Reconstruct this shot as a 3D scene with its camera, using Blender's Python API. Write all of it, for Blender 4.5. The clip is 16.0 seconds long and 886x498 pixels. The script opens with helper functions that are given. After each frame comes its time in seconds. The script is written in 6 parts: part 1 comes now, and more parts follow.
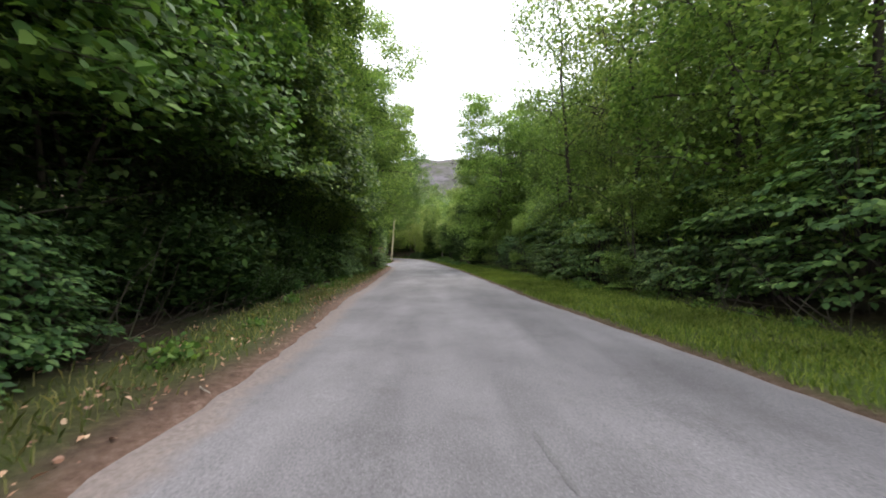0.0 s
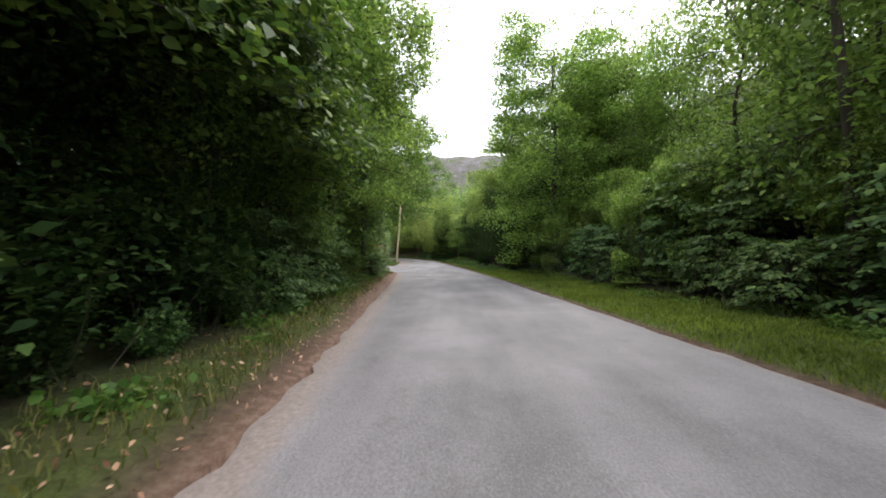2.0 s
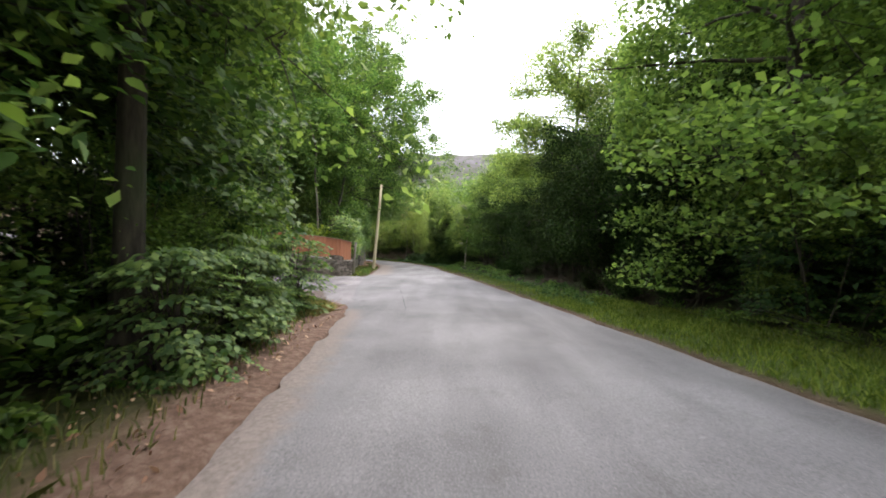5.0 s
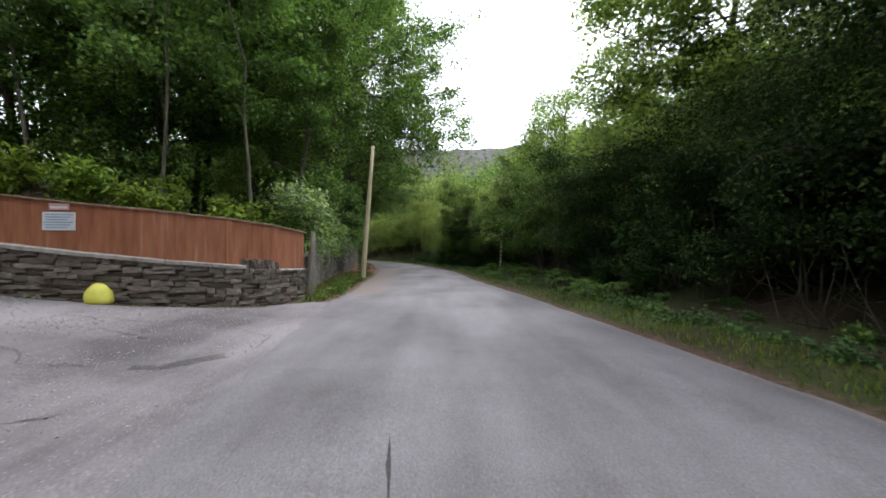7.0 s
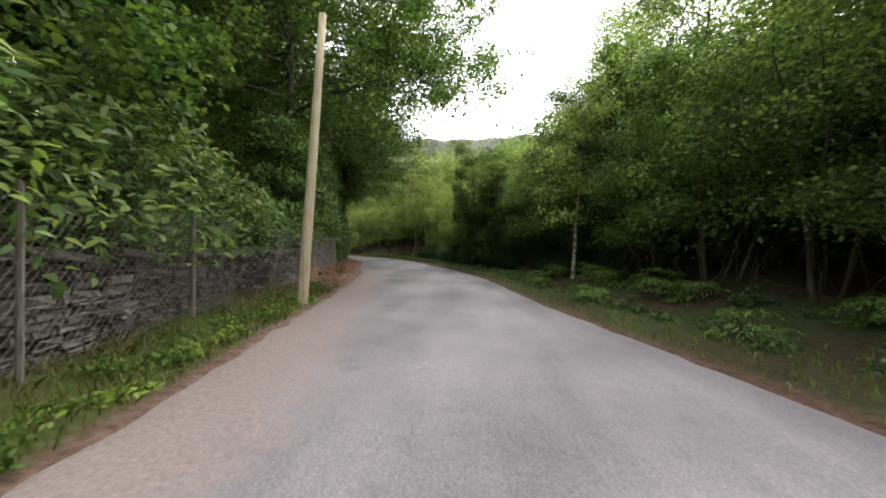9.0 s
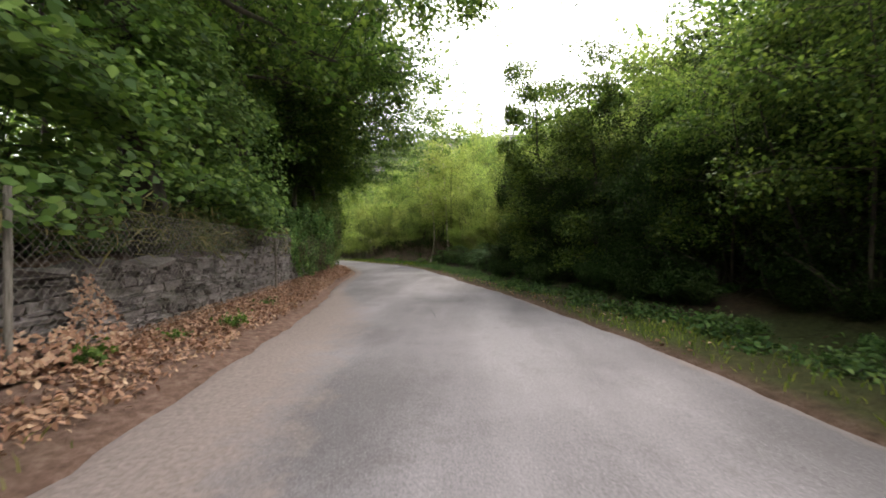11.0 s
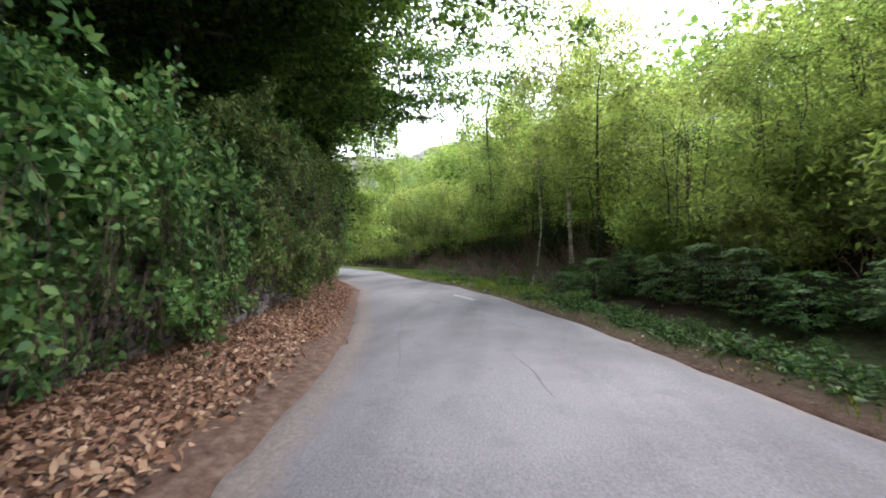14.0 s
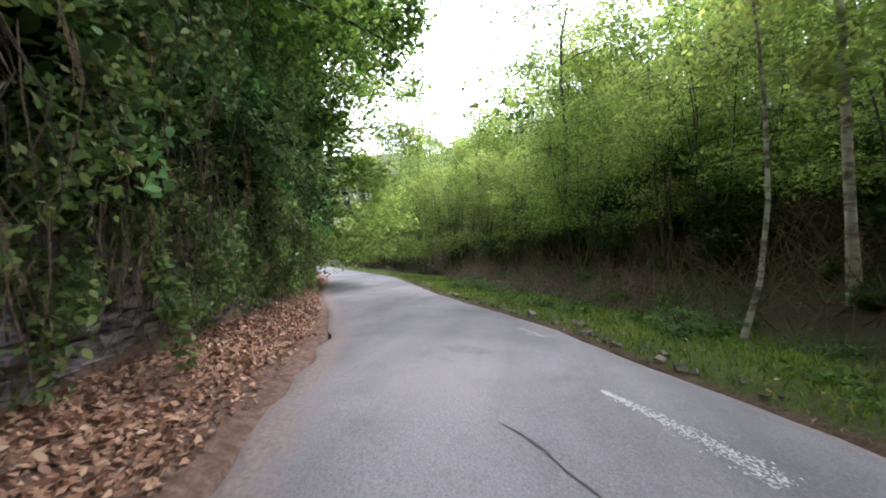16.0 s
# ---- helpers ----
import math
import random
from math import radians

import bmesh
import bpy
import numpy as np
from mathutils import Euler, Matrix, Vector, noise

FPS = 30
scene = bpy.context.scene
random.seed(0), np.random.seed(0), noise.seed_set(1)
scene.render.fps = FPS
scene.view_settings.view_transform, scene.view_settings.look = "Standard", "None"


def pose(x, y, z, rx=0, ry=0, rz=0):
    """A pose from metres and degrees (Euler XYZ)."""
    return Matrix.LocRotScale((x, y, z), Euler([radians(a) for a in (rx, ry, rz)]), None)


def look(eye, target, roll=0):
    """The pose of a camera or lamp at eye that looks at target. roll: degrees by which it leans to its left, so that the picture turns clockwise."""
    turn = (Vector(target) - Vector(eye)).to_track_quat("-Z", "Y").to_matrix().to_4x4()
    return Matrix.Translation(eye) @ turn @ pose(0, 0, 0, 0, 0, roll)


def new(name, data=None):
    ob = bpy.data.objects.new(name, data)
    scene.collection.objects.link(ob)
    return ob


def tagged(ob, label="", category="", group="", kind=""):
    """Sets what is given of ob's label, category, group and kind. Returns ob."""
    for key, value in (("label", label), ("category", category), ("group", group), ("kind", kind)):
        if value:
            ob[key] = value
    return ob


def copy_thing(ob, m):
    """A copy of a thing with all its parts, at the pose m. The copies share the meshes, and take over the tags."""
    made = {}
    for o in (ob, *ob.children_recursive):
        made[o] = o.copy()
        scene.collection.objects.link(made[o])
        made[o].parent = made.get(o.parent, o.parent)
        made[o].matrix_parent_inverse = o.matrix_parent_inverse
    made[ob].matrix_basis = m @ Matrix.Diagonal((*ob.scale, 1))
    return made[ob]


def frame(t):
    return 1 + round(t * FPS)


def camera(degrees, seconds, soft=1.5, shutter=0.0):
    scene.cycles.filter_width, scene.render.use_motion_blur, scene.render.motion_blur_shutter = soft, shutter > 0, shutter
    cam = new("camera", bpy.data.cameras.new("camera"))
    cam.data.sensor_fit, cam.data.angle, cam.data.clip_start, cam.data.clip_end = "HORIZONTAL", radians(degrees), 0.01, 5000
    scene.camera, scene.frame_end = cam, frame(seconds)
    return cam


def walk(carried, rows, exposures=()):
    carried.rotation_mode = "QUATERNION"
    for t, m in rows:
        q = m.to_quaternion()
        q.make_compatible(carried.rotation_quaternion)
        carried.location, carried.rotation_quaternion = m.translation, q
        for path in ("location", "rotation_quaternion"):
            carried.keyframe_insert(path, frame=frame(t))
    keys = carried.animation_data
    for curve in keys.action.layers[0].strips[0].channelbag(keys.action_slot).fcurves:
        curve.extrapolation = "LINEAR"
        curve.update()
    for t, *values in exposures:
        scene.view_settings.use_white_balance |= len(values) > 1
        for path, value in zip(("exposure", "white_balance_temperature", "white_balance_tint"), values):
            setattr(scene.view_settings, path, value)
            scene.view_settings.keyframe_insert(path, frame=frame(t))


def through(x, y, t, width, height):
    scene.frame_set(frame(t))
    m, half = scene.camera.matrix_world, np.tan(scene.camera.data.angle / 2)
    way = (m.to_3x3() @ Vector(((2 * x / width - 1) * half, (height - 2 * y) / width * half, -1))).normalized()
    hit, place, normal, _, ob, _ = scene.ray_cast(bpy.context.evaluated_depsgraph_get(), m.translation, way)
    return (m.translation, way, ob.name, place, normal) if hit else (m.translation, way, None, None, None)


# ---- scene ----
cam = camera(98.0, 16.0, soft=1.8, shutter=0.1)
PATH = [
    # seconds, x, y, z, yaw, pitch, roll
    (0.0, 0.287, -0.086, 1.20, 0.65, 0.51, 0.14),
    (0.5, -0.174, 2.366, 1.20, -0.36, 0.32, 0.04),
    (1.0, -0.611, 4.882, 1.20, -0.54, 0.38, -0.85),
    (1.5, -0.929, 7.338, 1.20, 0.41, 0.38, -1.13),
    (2.0, -1.125, 9.798, 1.20, 1.44, 0.48, -0.03),
    (2.5, -1.341, 12.127, 1.20, 1.25, 0.45, 0.09),
    (3.0, -1.511, 14.459, 1.20, 0.95, 0.75, 0.90),
    (3.5, -1.739, 16.669, 1.20, -2.29, 1.20, 0.75),
    (4.0, -1.952, 19.033, 1.20, -1.23, 0.86, -0.25),
    (6.5, -3.084, 31.556, 1.20, 0.52, 0.68, -0.92),
    (7.0, -3.315, 34.032, 1.20, 0.84, 0.52, 0.06),
    (7.5, -3.536, 36.449, 1.20, 1.70, 0.75, 0.31),
    (8.0, -3.771, 38.834, 1.20, 0.96, 0.31, 1.34),
    (8.5, -3.977, 41.235, 1.20, 0.70, -0.45, 0.58),
    (11.0, -5.131, 53.970, 1.20, 3.79, -0.09, 1.10),
    (11.5, -5.700, 56.625, 1.20, 4.30, 0.01, 1.57),
    (12.0, -6.403, 59.267, 1.20, 4.20, 0.46, 1.66),
    (12.5, -7.086, 61.877, 1.20, 4.54, 0.74, 0.96),
    (13.0, -7.738, 64.491, 1.20, 6.03, 1.26, 0.36),
    (13.5, -8.349, 66.915, 1.20, 8.07, 1.20, 0.02),
    (14.0, -8.868, 69.059, 1.20, 9.75, 0.92, 0.47),
    (14.5, -9.420, 71.135, 1.20, 10.25, 0.30, 1.13),
    (15.0, -9.971, 73.138, 1.20, 10.53, 0.08, 1.23),
    (15.5, -10.526, 74.994, 1.20, 11.29, 0.58, 0.69),
    (16.0, -11.092, 76.734, 1.20, 13.24, 1.16, -0.54),
]
EXPOSURES = [(0.0, 1.4, 6500, 10), (1.5, 1.6, 6550, 9), (2.6, 1.65, 6600, 10), (3.2, 1.85, 6650, 10), (4.2, 2.0, 6600, 10), (6.3, 1.42, 6450, 10), (7.2, 1.25, 6250, 10), (8.6, 1.45, 6600, 11),
             (10.9, 2.0, 7000, 13), (12.5, 2.22, 6550, 11), (13.5, 2.36, 6300, 13), (14.0, 2.5, 6150, 14), (15.0, 2.66, 6050, 14), (16.0, 2.5, 6050, 16)]
walk(cam, [(t, pose(x, y, z, 90 + pitch, roll, yaw)) for t, x, y, z, yaw, pitch, roll in PATH], EXPOSURES)

# ---------------------------------------------------------------- light
world = bpy.data.worlds.new("overcast_sky")
scene.world = world
world.use_nodes = True
wt = world.node_tree
sky = wt.nodes.new("ShaderNodeTexSky")
sky.sky_type = "NISHITA"
sky.sun_disc = False
sky.sun_elevation, sky.sun_rotation = radians(52), radians(25)
veil = wt.nodes.new("ShaderNodeMix")
veil.data_type = "RGBA"
veil.inputs[0].default_value = 0.8
veil.inputs[7].default_value = (11.0, 11.2, 11.6, 1)
wt.links.new(sky.outputs[0], veil.inputs[6])
wt.links.new(veil.outputs[2], wt.nodes["Background"].inputs[0])
wt.nodes["Background"].inputs[1].default_value = 0.12

sun = new("sun", bpy.data.lights.new("sun", "SUN"))
sun.data.energy, sun.data.angle, sun.data.color = 0.9, radians(20), (1.0, 0.96, 0.9)
sun.matrix_world = look((0, 0, 50), (0 - 0.42 * 30, -0.9 * 30 + 0, 50 - 1.28 * 30))


# ---------------------------------------------------------------- materials
class Nodes:
    """A node tree under construction."""

    def __init__(self, name):
        self.mat = bpy.data.materials.new(name)
        self.mat.use_nodes = True
        self.tree = self.mat.node_tree
        self.bsdf = self.tree.nodes["Principled BSDF"]
        self.out = self.tree.nodes["Material Output"]
        self.coord = self.tree.nodes.new("ShaderNodeTexCoord").outputs["Object"]
        self.geo = self.tree.nodes.new("ShaderNodeNewGeometry")
        self.world_pos = self.geo.outputs["Position"]

    def put(self, socket, value):
        if isinstance(value, bpy.types.NodeSocket):
            self.tree.links.new(value, socket)
        elif isinstance(value, (tuple, list)) and len(value) == 3 and socket.type == "RGBA":
            socket.default_value = (*value, 1)
        else:
            socket.default_value = value

    def noise(self, scale, detail=4.0, rough=0.55, at=None, stretch=None):
        n = self.tree.nodes.new("ShaderNodeTexNoise")
        n.inputs["Scale"].default_value = scale
        n.inputs["Detail"].default_value = detail
        n.inputs["Roughness"].default_value = rough
        vec = at or self.world_pos
        if stretch:
            m = self.tree.nodes.new("ShaderNodeMapping")
            m.inputs["Scale"].default_value = stretch
            self.tree.links.new(vec, m.inputs[0])
            vec = m.outputs[0]
        self.tree.links.new(vec, n.inputs["Vector"])
        return n.outputs["Fac"]

    def voronoi(self, scale, at=None, feature="F1"):
        n = self.tree.nodes.new("ShaderNodeTexVoronoi")
        n.feature = feature
        n.inputs["Scale"].default_value = scale
        self.tree.links.new(at or self.world_pos, n.inputs["Vector"])
        return n.outputs["Distance"]

    def ramp(self, fac, *stops):
        n = self.tree.nodes.new("ShaderNodeValToRGB")
        while len(n.color_ramp.elements) < len(stops):
            n.color_ramp.elements.new(0.5)
        for e, (p, c) in zip(n.color_ramp.elements, stops):
            e.position = p
            e.color = (*c, 1) if isinstance(c, tuple) else (c, c, c, 1)
        self.put(n.inputs[0], fac)
        return n.outputs[0]

    def mix(self, fac, a, b, blend="MIX"):
        n = self.tree.nodes.new("ShaderNodeMix")
        n.data_type, n.blend_type = "RGBA", blend
        self.put(n.inputs[0], fac)
        self.put(n.inputs[6], a)
        self.put(n.inputs[7], b)
        return n.outputs[2]

    def math(self, op, a, b=0.0):
        n = self.tree.nodes.new("ShaderNodeMath")
        n.operation = op
        self.put(n.inputs[0], a)
        self.put(n.inputs[1], b)
        return n.outputs[0]

    def bump(self, height, strength=0.4, distance=0.02):
        n = self.tree.nodes.new("ShaderNodeBump")
        n.inputs["Strength"].default_value = strength
        n.inputs["Distance"].default_value = distance
        self.put(n.inputs["Height"], height)
        self.put(self.bsdf.inputs["Normal"], n.outputs[0])

    def random(self):
        return self.tree.nodes.new("ShaderNodeObjectInfo").outputs["Random"]

    def done(self, color, rough=0.8, metal=0.0, spec=0.4):
        self.put(self.bsdf.inputs["Base Color"], color)
        self.put(self.bsdf.inputs["Roughness"], rough)
        self.bsdf.inputs["Metallic"].default_value = metal
        self.bsdf.inputs["Specular IOR Level"].default_value = spec
        return self.mat


def leaf_material(name, dark, mid, light, through=0.4, rough=0.6, spec=0.22):
    """Leaves that let part of the light through; each leaf has its own tint."""
    n = Nodes(name)
    per = n.geo.outputs["Random Per Island"]
    col = n.ramp(per, (0.0, dark), (0.5, mid), (0.93, light), (1.0, light))
    patch = n.ramp(n.noise(0.55, 3), (0.3, 0.66), (0.7, 1.3))
    col = n.mix(1.0, col, patch, "MULTIPLY")
    tint = n.ramp(n.random(), (0.0, (0.85, 0.95, 0.8)), (1.0, (1.15, 1.05, 1.0)))
    col = n.mix(1.0, col, tint, "MULTIPLY")
    n.done(col, rough, spec=spec)
    tr = n.tree.nodes.new("ShaderNodeBsdfTranslucent")
    n.put(tr.inputs[0], n.mix(1.0, col, (1.2, 1.25, 0.75), "MULTIPLY"))
    m = n.tree.nodes.new("ShaderNodeMixShader")
    m.inputs[0].default_value = through
    n.tree.links.new(n.bsdf.outputs[0], m.inputs[1])
    n.tree.links.new(tr.outputs[0], m.inputs[2])
    n.tree.links.new(m.outputs[0], n.out.inputs[0])
    return n.mat


LEAF_BROAD = leaf_material("leaf_broad", (0.035, 0.072, 0.022), (0.078, 0.142, 0.038), (0.18, 0.26, 0.06))
LEAF_HAZEL = leaf_material("leaf_hazel", (0.08, 0.135, 0.048), (0.165, 0.25, 0.078), (0.28, 0.375, 0.12), 0.54)
LEAF_LIME = leaf_material("leaf_lime", (0.06, 0.115, 0.04), (0.115, 0.2, 0.06), (0.22, 0.32, 0.1), 0.42)
LEAF_SPRAY = leaf_material("leaf_hazel_shrub", (0.055, 0.105, 0.045), (0.105, 0.18, 0.068), (0.2, 0.29, 0.1), 0.4)
LEAF_BIRCH = leaf_material("leaf_birch", (0.085, 0.13, 0.045), (0.15, 0.225, 0.07), (0.25, 0.33, 0.11), 0.45)
LEAF_OAK = leaf_material("leaf_oak", (0.04, 0.08, 0.027), (0.086, 0.155, 0.046), (0.185, 0.262, 0.074), 0.54)
# near-black leaves: the shade of the thickets is put into their colour
LEAF_PAINTED_SHADE = leaf_material("leaf_painted_shade", (0.015, 0.03, 0.012), (0.03, 0.057, 0.02), (0.066, 0.105, 0.034), 0.2, 0.8, 0.08)
LEAF_WILLOW = leaf_material("leaf_willow", (0.115, 0.16, 0.062), (0.205, 0.262, 0.1), (0.32, 0.37, 0.15), 0.66)
LEAF_IVY = leaf_material("leaf_ivy", (0.048, 0.12, 0.046), (0.115, 0.245, 0.082), (0.25, 0.4, 0.15), 0.32, 0.45)
LEAF_BRAMBLE = leaf_material("leaf_bramble", (0.028, 0.062, 0.025), (0.06, 0.125, 0.042), (0.13, 0.21, 0.07), 0.3)
LEAF_LAUREL = leaf_material("leaf_laurel", (0.07, 0.12, 0.025), (0.15, 0.23, 0.04), (0.34, 0.42, 0.07), 0.35, 0.4)
LEAF_RHODO = leaf_material("leaf_rhododendron", (0.06, 0.115, 0.035), (0.125, 0.215, 0.055), (0.29, 0.38, 0.1), 0.36, 0.45)
LEAF_HEDGE = leaf_material("leaf_hedge", (0.055, 0.105, 0.04), (0.115, 0.195, 0.065), (0.25, 0.31, 0.12), 0.35, 0.5)
LEAF_FERN = leaf_material("leaf_fern", (0.044, 0.092, 0.024), (0.086, 0.16, 0.036), (0.16, 0.24, 0.055), 0.36)
LEAF_DOCK = leaf_material("leaf_dock", (0.11, 0.18, 0.035), (0.2, 0.3, 0.06), (0.34, 0.43, 0.11), 0.42)
GRASS = leaf_material("grass_blade", (0.065, 0.11, 0.02), (0.13, 0.195, 0.033), (0.23, 0.28, 0.07), 0.35)
GRASS_DRY = leaf_material("grass_dry", (0.06, 0.08, 0.024), (0.11, 0.135, 0.042), (0.24, 0.215, 0.1), 0.3)

GRASS_STRAW = leaf_material("grass_straw", (0.13, 0.12, 0.04), (0.26, 0.215, 0.09), (0.42, 0.34, 0.18), 0.3)
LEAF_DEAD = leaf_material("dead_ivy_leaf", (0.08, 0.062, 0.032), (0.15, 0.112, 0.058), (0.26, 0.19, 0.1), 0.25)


def litter_material():
    n = Nodes("dead_leaf")
    per = n.geo.outputs["Random Per Island"]
    col = n.ramp(per, (0.0, (0.16, 0.076, 0.048)), (0.35, (0.29, 0.15, 0.092)), (0.78, (0.385, 0.225, 0.14)), (1.0, (0.49, 0.34, 0.225)))
    return n.done(col, 0.6)


def bark_material(name, dark, light, pale=None):
    n = Nodes(name)
    f = n.noise(9, 6, 0.65, n.coord, (1, 1, 0.22))
    col = n.ramp(f, (0.35, dark), (0.65, light))
    if pale:
        col = n.mix(n.ramp(n.noise(3, 4, 0.6, n.coord, (1, 1, 2.2)), (0.42, 0.0), (0.55, 1.0)), col, pale)
    col = n.mix(n.ramp(n.noise(1.3), (0.5, 0.0), (0.75, 0.6)), col, (0.05, 0.07, 0.025))
    n.bump(f, 0.7, 0.03)
    return n.done(col, 0.9)


def ground_material():
    """Soil and moss; the cover map says where turf and where trodden dirt lies."""
    n = Nodes("forest_soil")
    cover = n.tree.nodes.new("ShaderNodeAttribute")
    cover.attribute_name = "cover"
    parts = n.tree.nodes.new("ShaderNodeSeparateColor")
    n.tree.links.new(cover.outputs["Color"], parts.inputs[0])
    big, fine = n.noise(0.5, 5), n.noise(14, 6, 0.65)
    col = n.ramp(fine, (0.3, (0.022, 0.015, 0.01)), (0.55, (0.05, 0.034, 0.022)), (0.75, (0.1, 0.07, 0.044)))
    moss = n.ramp(fine, (0.3, (0.018, 0.03, 0.009)), (0.7, (0.05, 0.075, 0.02)))
    col = n.mix(n.ramp(big, (0.42, 0.0), (0.58, 0.7)), col, moss)
    turf = n.ramp(fine, (0.3, (0.04, 0.06, 0.012)), (0.7, (0.095, 0.13, 0.025)))
    col = n.mix(n.math("MULTIPLY", parts.outputs[0], n.ramp(big, (0.35, 0.6), (0.6, 1.0))), col, turf)
    dirt = n.ramp(n.noise(9, 7, 0.7), (0.3, (0.075, 0.045, 0.035)), (0.5, (0.16, 0.098, 0.075)), (0.72, (0.26, 0.182, 0.148)))
    col = n.mix(parts.outputs[1], col, dirt)
    n.bump(n.noise(22, 6, 0.7), 0.8, 0.05)
    return n.done(col, 0.95, spec=0.2)


def asphalt_material(name, low, high, scale=1.0):
    n = Nodes(name)
    worn = n.tree.nodes.new("ShaderNodeAttribute")
    worn.attribute_name = "edge_dust"
    stone = n.voronoi(62 * scale)
    grit = n.noise(60, 5, 0.7)
    lane = n.noise(0.9, 4, 0.55, None, (1.0, 0.16, 1.0))
    blot = n.noise(0.45, 6, 0.6)
    col = n.ramp(n.math("ADD", n.math("MULTIPLY", lane, 0.55), n.math("MULTIPLY", blot, 0.5)), (0.4, low), (0.62, high))
    col = n.mix(0.7, col, n.ramp(grit, (0.3, 0.4), (0.7, 1.6)), "MULTIPLY")
    col = n.mix(n.ramp(stone, (0.1, 0.5), (0.26, 0.0)), col, (0.38, 0.365, 0.37))
    col = n.mix(n.ramp(n.noise(2.1, 7, 0.7), (0.56, 0.0), (0.78, 0.45)), col, (0.07, 0.062, 0.055))
    dust = n.ramp(n.math("ADD", worn.outputs["Fac"], n.math("MULTIPLY", n.math("SUBTRACT", n.noise(3.2, 7, 0.7), 0.5), 1.1)), (0.36, 0.0), (0.78, 0.85))
    col = n.mix(dust, col, n.ramp(n.noise(26, 5, 0.7), (0.3, (0.135, 0.105, 0.094)), (0.7, (0.285, 0.232, 0.213))))
    n.bump(n.math("ADD", n.math("MULTIPLY", stone, -1.0), n.math("MULTIPLY", grit, 0.6)), 0.22, 0.004)
    return n.done(col, n.ramp(grit, (0.3, 0.72), (0.7, 0.92)), spec=0.3)


def stone_material(name, a, b, c):
    n = Nodes(name)
    r = n.random()
    base = n.ramp(r, (0.0, a), (0.5, b), (1.0, c))
    f = n.noise(7, 7, 0.65, None, (1, 1, 3.5))
    col = n.mix(0.75, base, n.ramp(f, (0.3, 0.35), (0.7, 1.5)), "MULTIPLY")
    lichen = n.ramp(n.noise(5, 6, 0.7), (0.58, 0.0), (0.7, 0.55))
    col = n.mix(lichen, col, (0.24, 0.235, 0.2))
    moss = n.ramp(n.noise(2.2, 5, 0.65), (0.55, 0.0), (0.72, 0.6))
    col = n.mix(moss, col, (0.05, 0.065, 0.025))
    n.bump(f, 0.9, 0.03)
    return n.done(col, 0.88, spec=0.3)


SOIL = ground_material()
LITTER = litter_material()
ASPHALT = asphalt_material("worn_asphalt", (0.105, 0.098, 0.104), (0.203, 0.19, 0.202))
ASPHALT_OLD = asphalt_material("broken_asphalt", (0.078, 0.069, 0.075), (0.225, 0.203, 0.215), 0.4)
BARK = bark_material("bark", (0.022, 0.018, 0.014), (0.085, 0.07, 0.052))
BARK_PALE = bark_material("birch_bark", (0.06, 0.05, 0.04), (0.2, 0.17, 0.13), (0.45, 0.4, 0.33))
BARK_GREY = bark_material("grey_bark", (0.06, 0.05, 0.04), (0.17, 0.145, 0.11))
STONE = stone_material("slate_stone", (0.11, 0.089, 0.074), (0.19, 0.16, 0.138), (0.275, 0.24, 0.208))
SLATE = stone_material("dark_slate", (0.095, 0.08, 0.077), (0.175, 0.151, 0.145), (0.29, 0.256, 0.246))


# ---------------------------------------------------------------- plan
def curve_of(table):
    ys, xs = [p[0] for p in table], [p[1] for p in table]
    return lambda y: float(np.interp(y, ys, xs))


# kerbless road edges and the left-hand wall: x by y
road_left = curve_of([(-30, 1.4), (-10, -0.5), (2, -1.65), (4.7, -1.78), (7, -2.02), (10, -2.4), (13.5, -2.62), (18, -3.0), (21, -3.25), (24, -3.5),
                      (32, -4.35), (36, -5.1), (40, -5.8), (43.6, -6.3), (46.6, -6.45), (51.7, -7.0), (56, -7.45), (59, -7.95), (60, -8.05), (62, -8.45), (63.6, -8.78), (65.2, -9.27),
                      (66.5, -9.58), (68.7, -10.06), (70, -10.26), (73, -10.86), (75, -11.42), (78, -12.58), (82, -14.1), (84, -15.25), (88, -17.8), (95.5, -21.8), (110, -32), (140, -58)])
road_right = curve_of([(-30, 6.6), (-10, 4.5), (3, 3.43), (6, 3.08), (10, 2.52), (13.7, 2.25), (22, 1.5), (25.4, 1.2), (32, 0.47), (35.5, 0.04), (40, -0.5),
                       (45, -1.12), (47, -1.44), (51.5, -2.2), (57, -2.7), (59.3, -3.06), (64.4, -4.24), (68.5, -5.5), (70, -5.78), (73.4, -6.88), (76.3, -7.66), (78, -8.33),
                       (79, -8.7), (80, -9.02), (81.8, -9.92), (83.7, -10.75), (85.1, -11.6), (87, -12.85), (89, -14.1), (98, -18.9), (110, -28.7), (140, -55)])
wall_line = curve_of([(43, -6.9), (43.8, -7.1), (46.6, -7.8), (50.2, -8.4), (57, -9.2), (60, -9.85), (65, -10.9), (67.7, -11.5), (70, -12.1), (75, -13.15),
                      (78, -14.15), (82, -15.7), (86, -17.5), (95, -23), (110, -34)])
# stone wall and fence that curve round the corner of the junction
corner_wall = [(-6.91, 43.62), (-7.12, 42.6), (-7.65, 41.7), (-8.6, 40.95), (-9.7, 40.5), (-10.8, 40.25), (-11.7, 40.15)]


